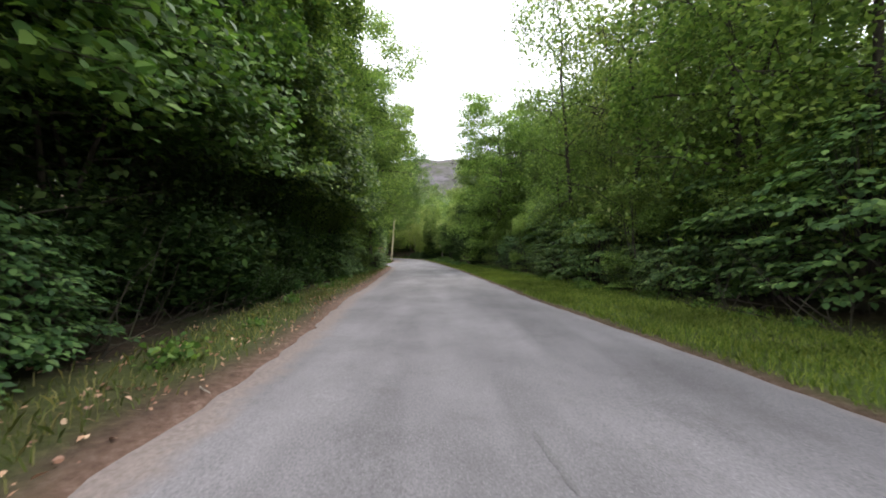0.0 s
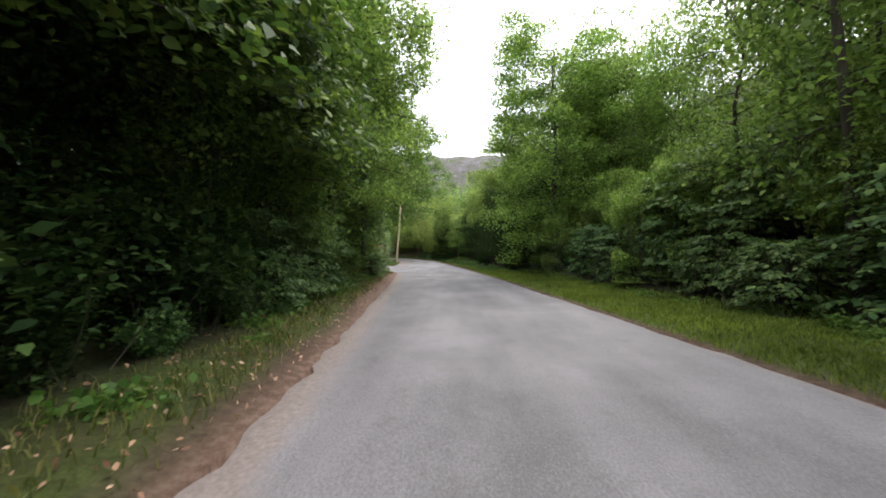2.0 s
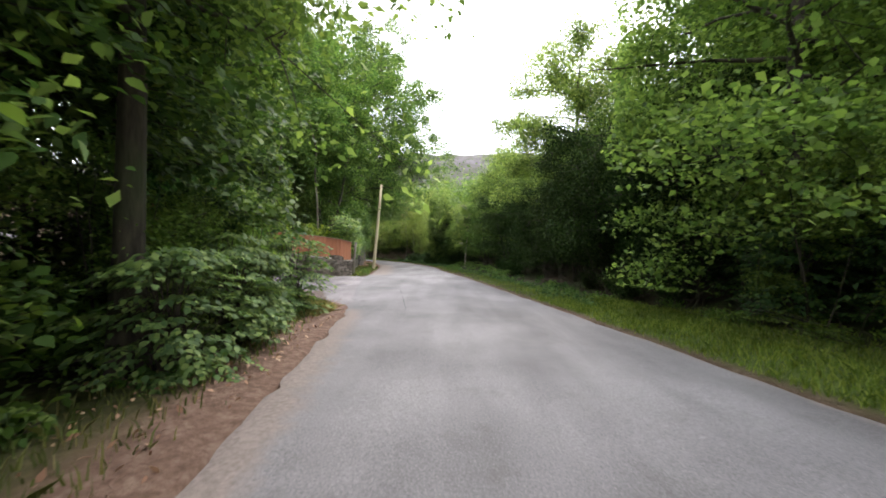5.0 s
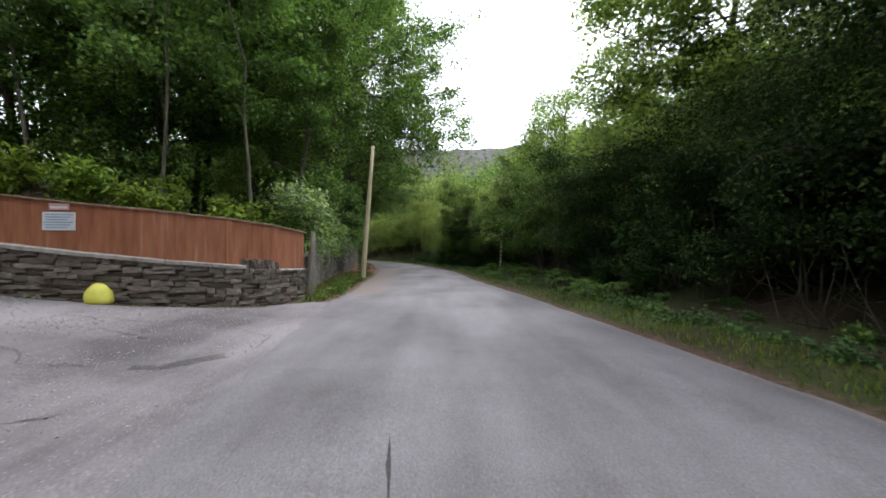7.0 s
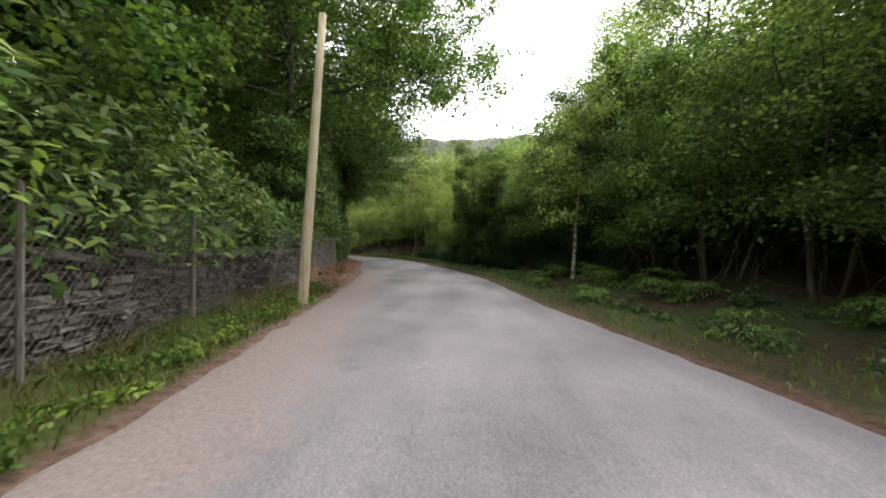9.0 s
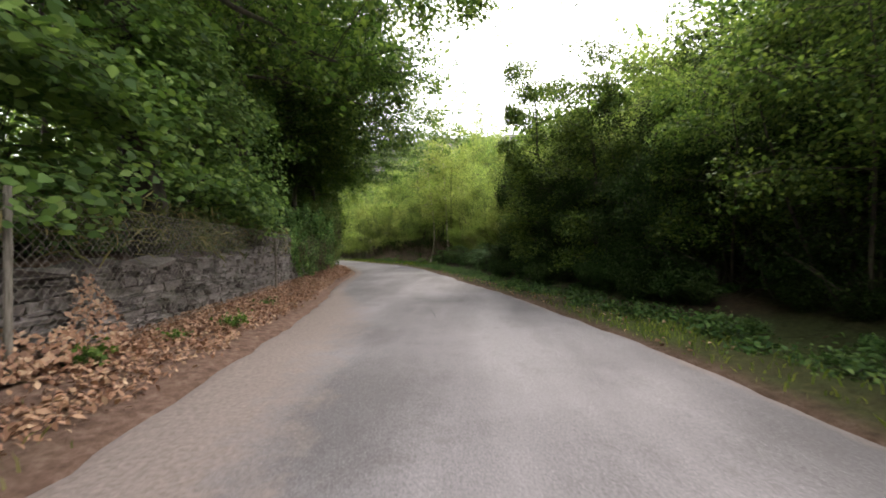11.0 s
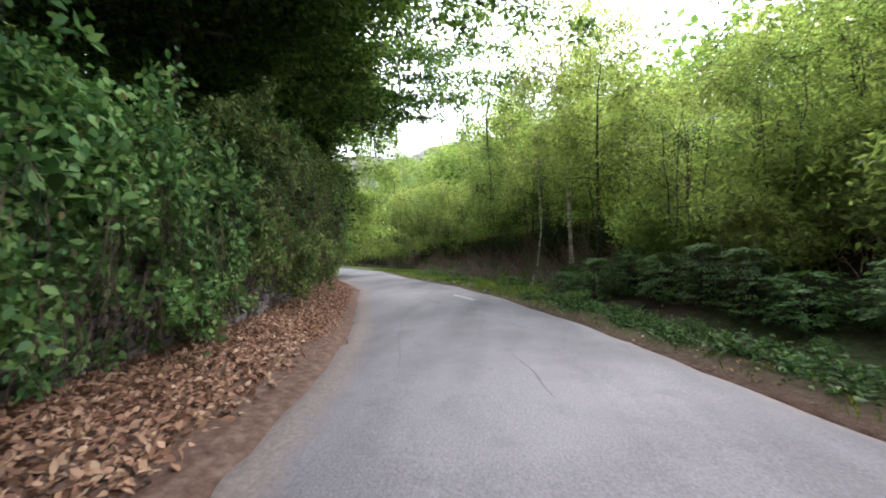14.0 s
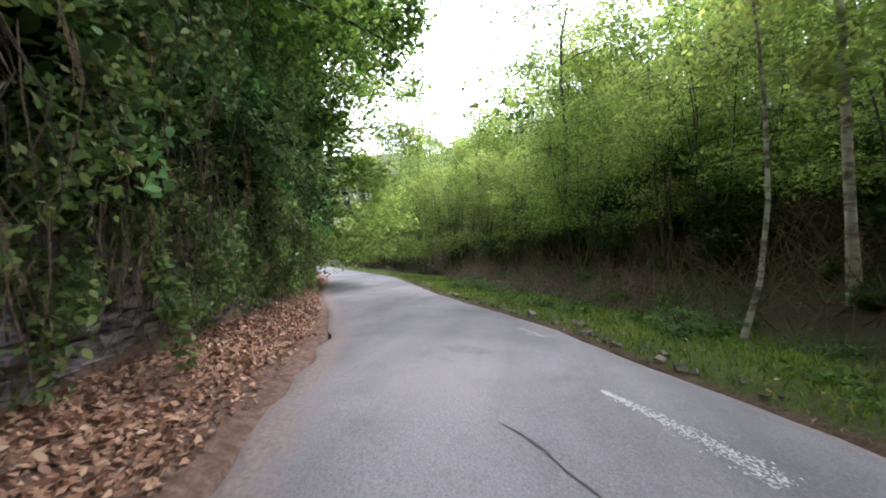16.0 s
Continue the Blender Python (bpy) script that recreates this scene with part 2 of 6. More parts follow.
side_north = curve_of([(-30, 39), (-20, 39.6), (-11.7, 39.95), (-9.7, 40.3), (-8.6, 40.7), (-7.65, 41.4), (-7.1, 42.3), (-6.7, 43.5), (-6.1, 44.1), (-4.5, 45)])
side_south = curve_of([(-30, 37), (-20, 37.4), (-14, 37.6), (-10.4, 37.7), (-8.6, 37.2), (-7.4, 36.5), (-6.4, 35.5), (-5.6, 34.2), (-4.5, 32.5)])


def smooth(a, b, v):
    t = min(1.0, max(0.0, (v - a) / (b - a)))
    return t * t * (3 - 2 * t)


def ramp_up(x):
    """The side road climbs away from the junction."""
    return 0.13 * max(0.0, -6.4 - x)


corner_y = curve_of([(-30, 40.6), (-11.7, 40.4), (-10.8, 40.5), (-9.7, 40.75), (-8.6, 41.2), (-7.65, 41.95), (-7.2, 42.8), (-6.95, 44), (-6, 60)])


def rough(x, y, s=1.0):
    return noise.noise((x * s, y * s, 3.1))


def ground_height(x, y):
    left, right = road_left(y), road_right(y)
    if left + 0.02 <= x <= right - 0.02:
        return -0.16
    if x > right:
        d = x - right
        h = -0.03 + 0.08 * smooth(0, 0.5, d) + 0.04 * rough(x, y, 1.3) * smooth(0, 0.5, d)
        shelf = 2.6 - 1.3 * smooth(38, 48, y) + 2.2 * smooth(76, 88, y)
        steep = 0.22 + 0.25 * smooth(58, 76, y)
        return h + steep * max(0.0, min(d, 30) - shelf) + 0.2 * rough(x, y, 0.35) * smooth(2, 5, d)
    d = left - x
    bank = -0.03 + 0.06 * smooth(0, 0.4, d) + 0.04 * rough(x, y, 1.3) * smooth(0, 0.6, d)
    wooded = bank + 0.12 * max(0.0, min(d, 30) - 2.0) + 0.2 * rough(x, y, 0.35) * smooth(2, 5, d)
    back = left - wall_line(y)
    walled = bank + 0.16 * smooth(0.5, back, d)
    if d > back + 0.3:
        walled = 0.95 + 0.3 * min(d - back - 0.3, 25) + 0.2 * rough(x, y, 0.4)
    junction = ramp_up(x) - 0.05
    if y > corner_y(x) + 0.5:
        junction = 0.75 + ramp_up(x) + 0.25 * max(0.0, min(y - corner_y(x), 3.0))
    w1, w2 = smooth(31.0, 34.5, y), smooth(43.2, 43.7, y)
    return wooded * (1 - w1) + junction * w1 * (1 - w2) + walled * w2


def part(name, bm, material, parent, label=""):
    """Links a bmesh, or a (vertices, faces) pair, as one mesh under a thing."""
    mesh = bpy.data.meshes.new(name)
    if isinstance(bm, tuple):
        mesh.from_pydata(*[list(v) for v in (bm[0], [], bm[1])])
    else:
        bm.to_mesh(mesh)
        bm.free()
    mesh.materials.append(material)
    ob = new(name, mesh)
    ob.parent = parent
    if label:
        tagged(ob, label)
    return ob


def shade_smooth(ob):
    ob.data.polygons.foreach_set("use_smooth", [True] * len(ob.data.polygons))
    return ob


def quads_mesh(name, corners, material, per=4):
    """A mesh of loose polygons from an array (n, per, 3)."""
    n = len(corners)
    mesh = bpy.data.meshes.new(name)
    mesh.vertices.add(n * per)
    mesh.vertices.foreach_set("co", np.asarray(corners, dtype=np.float32).ravel())
    mesh.loops.add(n * per)
    mesh.loops.foreach_set("vertex_index", np.arange(n * per, dtype=np.int32))
    mesh.polygons.add(n)
    mesh.polygons.foreach_set("loop_start", np.arange(0, n * per, per, dtype=np.int32))
    mesh.update(calc_edges=True)
    mesh.materials.append(material)
    return mesh


def grid_mesh(xs_of, ys, columns, z_of):
    verts, faces = [], []
    for i, y in enumerate(ys):
        for j in range(columns):
            x = xs_of(y, j)
            verts.append((x, y, z_of(x, y, j)))
    for i in range(len(ys) - 1):
        for j in range(columns - 1):
            a = i * columns + j
            faces.append((a, a + 1, a + columns + 1, a + columns))
    return verts, faces


# ---------------------------------------------------------------- ground, road, hills
STEPS = [0.0, 0.25, 0.5, 0.8, 1.1, 1.5, 1.9, 2.3, 2.8, 3.4, 4.2, 5, 6, 7.5, 9, 11, 14, 18, 25, 40, 80, 200, 600, 2500]
OFFS = [-s for s in reversed(STEPS)] + [0.0, 0.3, 0.7, 1.0] + STEPS
ROWS_Y = [-2500, -600, -150, -60, -30] + [-20 + 0.5 * i for i in range(280)] + [122, 126, 132, 140, 160, 220, 400, 900, 2500]
HALF = len(STEPS)


def ground_x(y, j):
    left, right = road_left(y), road_right(y)
    if j < HALF:
        return left + OFFS[j] - 0.001
    if j < HALF + 4:
        return left + 0.03 + (right - left - 0.06) * OFFS[j]
    return right + OFFS[j] + 0.001


ground = part("ground", grid_mesh(ground_x, ROWS_Y, len(OFFS), lambda x, y, j: ground_height(x, y)), SOIL, None)
shade_smooth(ground)


def turf_at(x, y):
    left, right = road_left(y), road_right(y)
    if x > right:
        d = x - right
        wide = 2.7 - 1.6 * smooth(31, 38, y) + 1.9 * smooth(77, 85, y)
        return smooth(0.02, 0.2, d) * (1 - smooth(wide - 0.3, wide + 0.5, d)) * (1 - 0.72 * smooth(33, 37, y) * (1 - smooth(57, 60, y))) * (1 - 0.85 * smooth(58, 63, y) * (1 - smooth(77, 81, y)))
    d = left - x
    if y < 33:
        return 0.6 * smooth(0.2, 0.6, d) * (1 - smooth(1.2, 1.9, d))
    if y < 43.3:
        return 0.7 * smooth(0.2, 0.5, side_south(x) - y) * (1 if x > -9 else 0)
    return smooth(0.02, 0.16, d) * (1 - smooth(0.9, 1.4, d)) * (1 - smooth(53, 57, y))


def dirt_at(x, y):
    left, right = road_left(y), road_right(y)
    if x > right:
        d = x - right
        return (1 - smooth(0.04, 0.2 + 0.22 * smooth(69, 72, y) * (1 - smooth(78, 82, y)), d)) * 0.7
    d = left - x
    if y < 34:
        return 1 - smooth(0.08 + 0.4 * smooth(17, 23, y), 0.36 + 0.6 * smooth(17, 23, y), d)
    if y < 43.3:
        return 0.5
    wide = smooth(52, 58, y)
    return max(1 - smooth(0.03 + 0.12 * wide, 0.16 + 0.3 * wide, d), smooth(53, 57, y) * (1 - smooth(2.2, 3.0, d)))


cover = ground.data.color_attributes.new("cover", "FLOAT_COLOR", "POINT")
tones = np.zeros((len(ground.data.vertices), 4), dtype=np.float32)
for i, v in enumerate(ground.data.vertices):
    tones[i] = (turf_at(v.co.x, v.co.y), dirt_at(v.co.x, v.co.y), 0, 1)
cover.data.foreach_set("color", tones.ravel())
tagged(ground, "brown forest soil with moss and dead leaves beside the lane", "ground", kind="structure")


ACROSS = [0, 0.015, 0.04, 0.075, 0.12, 0.17, 0.23, 0.31, 0.4, 0.5, 0.6, 0.69, 0.77, 0.84, 0.9, 0.95, 0.98, 1.0]


def road_x(y, j, n=18):
    left = road_left(y) + 0.12 * rough(0, y, 1.7) + 0.08 * rough(5, y, 3.4) + 0.06 * rough(9, y, 7)
    right = road_right(y) + 0.07 * rough(4, y, 1.9) + 0.04 * rough(13, y, 6)
    return left + (right - left) * ACROSS[j]


def road_z(x, y, j, n=18):
    u = 2 * ACROSS[j] - 1
    return 0.015 - 0.035 * abs(u) ** 3 + 0.012 * rough(x, y, 0.6) - (0.02 if j in (0, n - 1) else 0)


road = part("road", grid_mesh(road_x, [-30 + 0.25 * i for i in range(600)], 18, road_z), ASPHALT, None)
shade_smooth(road)
dusty = road.data.attributes.new("edge_dust", "FLOAT", "POINT")
dusty.data.foreach_set("value", [max((1 - smooth(0.0, 0.75 + 1.6 * smooth(42, 46, v.co.y) * (1 - smooth(60, 66, v.co.y)), v.co.x - road_left(v.co.y))) * (1 - smooth(31.5, 33, v.co.y) * (1 - smooth(44, 45.5, v.co.y))), 0.7 * (1 - smooth(0.0, 0.35, road_right(v.co.y) - v.co.x))) for v in road.data.vertices])
tagged(road, "worn pale grey asphalt lane with cracks and ragged edges", "road", kind="structure")

def side_mesh():
    verts, faces, cols = [], [], 22
    xs = [-30 + 0.3 * i for i in range(86)]
    for x in xs:
        s, n = side_south(x) + 0.15 * rough(x, 0, 1.5), side_north(x) + 0.1 * rough(x, 5, 1.5)
        for j in range(cols):
            y = s + (n - s) * j / (cols - 1)
            verts.append((x, y, ramp_up(x) - 0.012 + 0.025 * rough(x, y, 0.8) - (0.07 if j in (0, cols - 1) else 0) - 0.06 * smooth(0.0, 0.35, x - road_left(y))))
    for i in range(len(xs) - 1):
        for j in range(cols - 1):
            a = i * cols + j
            faces.append((a, a + cols, a + cols + 1, a + 1))
    return verts, faces


side_road = shade_smooth(part("side_road", side_mesh(), ASPHALT_OLD, None))
tagged(side_road, "rough broken asphalt side road climbing away from the junction", "road", kind="structure")


def hill_material():
    n = Nodes("scree_hillside")
    f = n.noise(0.06, 8, 0.68)
    col = n.ramp(f, (0.36, (0.045, 0.058, 0.02)), (0.5, (0.075, 0.07, 0.065)), (0.62, (0.11, 0.1, 0.11)))
    dark = n.ramp(n.noise(0.2, 7, 0.75, None, (1, 1, 2.5)), (0.56, 0.0), (0.62, 0.8))
    col = n.mix(dark, col, (0.035, 0.032, 0.036))
    return n.done(col, 0.95, spec=0.1)


def hill_mesh():
    verts, faces, cols = [], [], 110
    ring = [(170, 0.0), (220, 0.25), (260, 0.55), (300, 0.85), (330, 1.0), (420, 1.1), (600, 0.9)]
    lift = curve_of([(-120, 70), (-70, 105), (-45, 128), (-28, 100), (-12, 84), (0, 80), (12, 72), (25, 66), (50, 50), (110, 40)])
    for r, k in ring:
        for j in range(cols):
            a = -120 + 230 * j / (cols - 1)
            rr = r + 18 * noise.noise((a * 0.13, r * 0.01, 7))
            x, y = -6 - rr * math.sin(radians(a)), 20 + rr * math.cos(radians(a))
            z = k * (lift(a) + 9 * noise.noise((a * 0.11, r * 0.02, 1)) + 4 * noise.noise((a * 0.5, r * 0.05, 2)))
            verts.append((x, y, z + (2 if k else -3)))
    for i in range(len(ring) - 1):
        for j in range(cols - 1):
            a = i * cols + j
            faces.append((a, a + 1, a + cols + 1, a + cols))
    return verts, faces


hill = shade_smooth(part("hillside", hill_mesh(), hill_material(), None))
tagged(hill, "distant grey scree hillside with dark rock outcrops", "hill", kind="structure")


# ---------------------------------------------------------------- trees
def tube(points, radii, sides=6):
    """Vertices and faces of a tapered tube along points."""
    verts, faces = [], []
    for i, p in enumerate(points):
        a = Vector(points[max(0, i - 1)])
        b = Vector(points[min(len(points) - 1, i + 1)])
        d = (b - a).normalized()
        u = d.cross(Vector((0.3, 0.9, 0.1))).normalized()
        v = d.cross(u)
        for k in range(sides):
            w = 2 * math.pi * k / sides
            verts.append(tuple(Vector(p) + radii[i] * (math.cos(w) * u + math.sin(w) * v)))
    for i in range(len(points) - 1):
        for k in range(sides):
            a, b = i * sides + k, i * sides + (k + 1) % sides
            faces.append((a, b, b + sides, a + sides))
    return verts, faces


def joined(pieces):
    verts, faces = [], []
    for v, f in pieces:
        o = len(verts)
        verts += v
        faces += [tuple(i + o for i in q) for q in f]
    return verts, faces


def leaf_shapes(rng, centres, size, droop=0.25, slim=0.62, flat=0.5, fine=False, face=None):
    """Single leaves round the given centres: kites, or six-cornered blades where they are seen close by. face: the way they mostly look."""
    n = len(centres)
    main = np.array([0, 0, 1.0]) if face is None else np.asarray(face)
    up = rng.normal(size=(n, 3)) * (1 - flat) + main * flat * 1.6
    up /= np.linalg.norm(up, axis=1, keepdims=True)
    way = rng.normal(size=(n, 3))
    way[:, 2] -= droop
    way -= up * np.sum(way * up, axis=1, keepdims=True)
    way /= np.linalg.norm(way, axis=1, keepdims=True)
    side = np.cross(up, way)
    s = size * rng.uniform(0.6, 1.35, size=(n, 1))
    c = np.asarray(centres)
    h = s * slim * 0.5
    if fine:
        return np.stack([c - way * s * 0.5, c - way * s * 0.3 + side * h * 0.72 + up * s * 0.07, c + way * s * 0.05 + side * h + up * s * 0.06,
                         c + way * s * 0.66 - up * s * 0.16, c + way * s * 0.05 - side * h + up * s * 0.06, c - way * s * 0.3 - side * h * 0.72 + up * s * 0.07], axis=1)
    return np.stack([c - way * s * 0.5, c + side * h - way * s * 0.08 + up * s * 0.06, c + way * s * 0.55 - up * s * 0.12,
                     c - side * h - way * s * 0.08 + up * s * 0.06], axis=1)


def make_tree(label, seed, height, base, spread, leaves, size, leaf_mat, bark, limbs=12, trunk=0.13, stems=1, droop=0.25, bunch=0.55, slim=0.62,
              rise=0.55, round_top=0.8, fine=False, twigs=9, outer=1.0, layered=0.0, sway=None):
    """A tree at the origin: tapered trunk, limbs and twigs, and a crown of single leaves in bunches."""
    rng = np.random.default_rng(seed)
    wood, tips = [], []
    for s in range(stems):
        lean = rng.normal(size=2) * (0.04 if stems == 1 else 0.11)
        foot = rng.normal(size=2) * (0.0 if stems == 1 else 0.22)
        pts, rad = [], []
        for i in range(9):
            t = i / 8
            w = rng.normal(size=2) * 0.05 * height * 0.25 * t
            pts.append((foot[0] + lean[0] * height * t + w[0], foot[1] + lean[1] * height * t + w[1], -0.25 + (height * 0.94 + 0.25) * t))
            if sway:
                pts[-1] = (sway(t * height), 0.15 * sway(t * height), pts[-1][2])
            rad.append(trunk * (1 - 0.88 * t) * (1.35 if i == 0 else 1.0) * (1 if stems == 1 else 0.7))
        wood.append(tube(pts, rad, 7))
        P = np.array(pts)
        for k in range(limbs // stems if stems > 1 else limbs):
            t = base / height + (0.97 - base / height) * ((k + rng.uniform(0, 0.9)) / max(1, limbs // stems if stems > 1 else limbs))
            root = np.array([np.interp(t, np.linspace(0, 1, 9), P[:, d]) for d in range(3)])
            a = k * 2.4 + rng.uniform(-0.5, 0.5)
            q = (t - base / height) / (1 - base / height)
            reach = spread * (math.sqrt(max(0.05, 1 - abs(q * 1.25 - 0.3) ** 2 * round_top))) * rng.uniform(0.7, 1.1) * (0.6 + 0.4 * min(1.0, q * 2.5))
            tilt = rise * (0.35 + q) * rng.uniform(0.6, 1.3)
            line, r = [], []
            for j in range(6):
                u = j / 5
                line.append((root[0] + math.cos(a) * reach * u + rng.normal() * 0.06 * reach * u, root[1] + math.sin(a) * reach * u + rng.normal() * 0.06 * reach * u,
                             root[2] + reach * tilt * u - droop * 0.5 * reach * u * u))
                r.append(max(0.006, trunk * 0.42 * (1 - 0.75 * t) * (1 - 0.85 * u)))
            over = max(1.0, max(math.hypot(p[0], p[1]) for p in line) / (spread * 0.95))
            line = [(p[0] / over, p[1] / over, p[2]) for p in line]
            wood.append(tube(line, r, 5))
            L = np.array(line)
            for m in range(twigs):
                u = rng.uniform(0.3, 1.0) ** outer
                p = np.array([np.interp(u, np.linspace(0, 1, 6), L[:, d]) for d in range(3)])
                e = p + rng.normal(size=3) * np.array([0.32, 0.32, 0.22]) * spread * 0.55 + np.array([0, 0, -droop * 0.25])
                wood.append(tube([tuple(p), tuple((p + e) / 2 + rng.normal(size=3) * 0.04), tuple(e)], [0.012, 0.008, 0.003], 3))
                tips += [e, (p + e) / 2, p * 0.25 + e * 0.75]
    tips = np.array(tips)
    # each tip carries a flat spray of its own fullness, so that gaps and layers show
    full = rng.gamma(0.75, 1.0, len(tips))
    tip_of = rng.choice(len(tips), leaves, p=full / full.sum())
    flatness = np.array([1.1, 1.1, (0.62 if layered < 0.5 else 0.26) + droop * 0.4])
    c = tips[tip_of] + rng.normal(size=(leaves, 3)) * bunch * flatness
    c[:, 2] -= layered * 0.16 * np.sum((c[:, :2] - tips[tip_of][:, :2]) ** 2, axis=1) / bunch
    c[:, 2] = np.maximum(c[:, 2], 0.15)
    far = np.hypot(c[:, 0], c[:, 1])
    edge = spread * 1.08 * (0.85 + 0.15 * np.sin(np.arctan2(c[:, 1], c[:, 0]) * 3 + seed))
    pull = np.where(far > edge, edge * rng.uniform(0.6, 1.0, leaves) / np.maximum(far, 0.01), 1.0)
    c[:, :2] *= pull[:, None]
    tree = new("tree")
    shade_smooth(part("trunk", joined(wood), bark, tree))
    crown = new("crown", quads_mesh("crown", leaf_shapes(rng, c, size, droop, slim, fine=fine), leaf_mat, 6 if fine else 4))
    crown.parent = tree
    tagged(crown, kind="stuff")
    return tagged(tree, label, "tree", "roadside trees")


def make_shrub(label, seed, height, spread, leaves, size, leaf_mat, category="shrub", slim=0.62, flat=0.5, stems=9, fine=True, name="shrub", group="roadside shrubs"):
    rng = np.random.default_rng(seed)
    wood, tips = [], []
    for k in range(stems):
        a = rng.uniform(0, 6.28)
        r = spread * rng.uniform(0.25, 1.0)
        h = height * rng.uniform(0.55, 1.0) * (1 - 0.35 * r / spread)
        line = []
        for j in range(6):
            u = j / 5
            line.append((math.cos(a) * r * u ** 1.3, math.sin(a) * r * u ** 1.3, -0.1 + h * (u ** 0.8) - 0.15 * h * u ** 4))
        wood.append(tube(line, [0.016 * (1 - 0.8 * j / 5) for j in range(6)], 4))
        L = np.array(line)
        for m in range(9):
            u = rng.uniform(0.15, 1.0)
            tips.append([np.interp(u, np.linspace(0, 1, 6), L[:, d]) for d in range(3)])
    tips = np.array(tips)
    c = tips[rng.integers(0, len(tips), leaves)] + rng.normal(size=(leaves, 3)) * np.array([0.3, 0.3, 0.2]) * (0.35 + 0.3 * spread)
    c[:, 2] = np.abs(c[:, 2]) + 0.03
    shrub = new(name)
    tagged(part("stem", joined(wood), BARK, shrub), kind="stuff")
    leafage = new("leafage", quads_mesh("leafage", leaf_shapes(rng, c, size, 0.2, slim, flat, fine), leaf_mat, 6 if fine else 4))
    leafage.parent = shrub
    tagged(leafage, kind="stuff")
    return tagged(shrub, label, category, group)


def make_sprayed(label, seed, height, spread, sprays, each, size, leaf_mat, name="hazel_shrub", slim=0.8):
    """A shrub of flat leafy sprays in layers, each reaching outwards and hanging a little, with dark gaps between them."""
    rng = np.random.default_rng(seed)
    wood, corners = [], []
    for k in range(sprays):
        a = rng.uniform(0, 6.283)
        u = rng.uniform(0.0, 1.0)
        z = height * (0.06 + 0.94 * u)
        shell = math.sqrt(max(0.04, 1 - (u * 1.05 - 0.35) ** 2 * 1.6))
        r0 = spread * shell * rng.uniform(0.15, 0.72)
        long = spread * rng.uniform(0.32, 0.6)
        out = np.array([math.cos(a), math.sin(a), 0.0])
        side = np.array([-out[1], out[0], 0.0])
        root = out * r0 + np.array([0, 0, z])
        bend = rng.uniform(0.1, 0.55)
        rise = rng.uniform(-0.05, 0.25)
        t = (np.arange(each) + rng.uniform(0, 0.8, each)) / each
        spine = root + out * (long * t)[:, None] + np.array([0, 0, 1.0]) * (long * (rise * t - bend * t * t))[:, None]
        off = rng.normal(size=each) * 0.19 * (1.15 - 0.6 * t)
        c = spine + side * off[:, None] + np.array([0, 0, 1.0]) * (rng.normal(size=each) * 0.02 - 0.35 * off * off)[:, None]
        up = np.array([0, 0, 1.0]) + out * 0.4 + rng.normal(size=(each, 3)) * 0.22 + side * (off * 1.2)[:, None]
        up /= np.linalg.norm(up, axis=1, keepdims=True)
        way = out + side * (np.sign(off) * rng.uniform(0.3, 1.0, each))[:, None] + np.array([0, 0, -0.25])
        way -= up * np.sum(way * up, axis=1, keepdims=True)
        way /= np.linalg.norm(way, axis=1, keepdims=True)
        across = np.cross(up, way)
        s = size * rng.uniform(0.6, 1.3, (each, 1))
        h = s * slim * 0.5
        corners.append(np.stack([c - way * s * 0.5, c - way * s * 0.3 + across * h * 0.75 + up * s * 0.05, c + way * s * 0.08 + across * h + up * s * 0.04, c + way * s * 0.62 - up * s * 0.14,
                                 c + way * s * 0.08 - across * h + up * s * 0.04, c - way * s * 0.3 - across * h * 0.75 + up * s * 0.05], axis=1))
        foot = np.array([rng.normal() * 0.12, rng.normal() * 0.12, -0.1])
        wood.append(tube([tuple(foot), tuple(foot * 0.6 + root * 0.4 + np.array([0, 0, 0.15 * height])), tuple(root), tuple(spine[-1])], [0.016, 0.011, 0.006, 0.002], 4))
    corners = np.concatenate(corners)
    corners[:, :, 2] = np.maximum(corners[:, :, 2], 0.02)
    shrub = new(name)
    tagged(part("stem", joined(wood), BARK, shrub), kind="stuff")
    leafage = new("leafage", quads_mesh("leafage", corners, leaf_mat, 6))
    leafage.parent = shrub
    tagged(leafage, kind="stuff")
    return tagged(shrub, label, "shrub", "roadside shrubs")


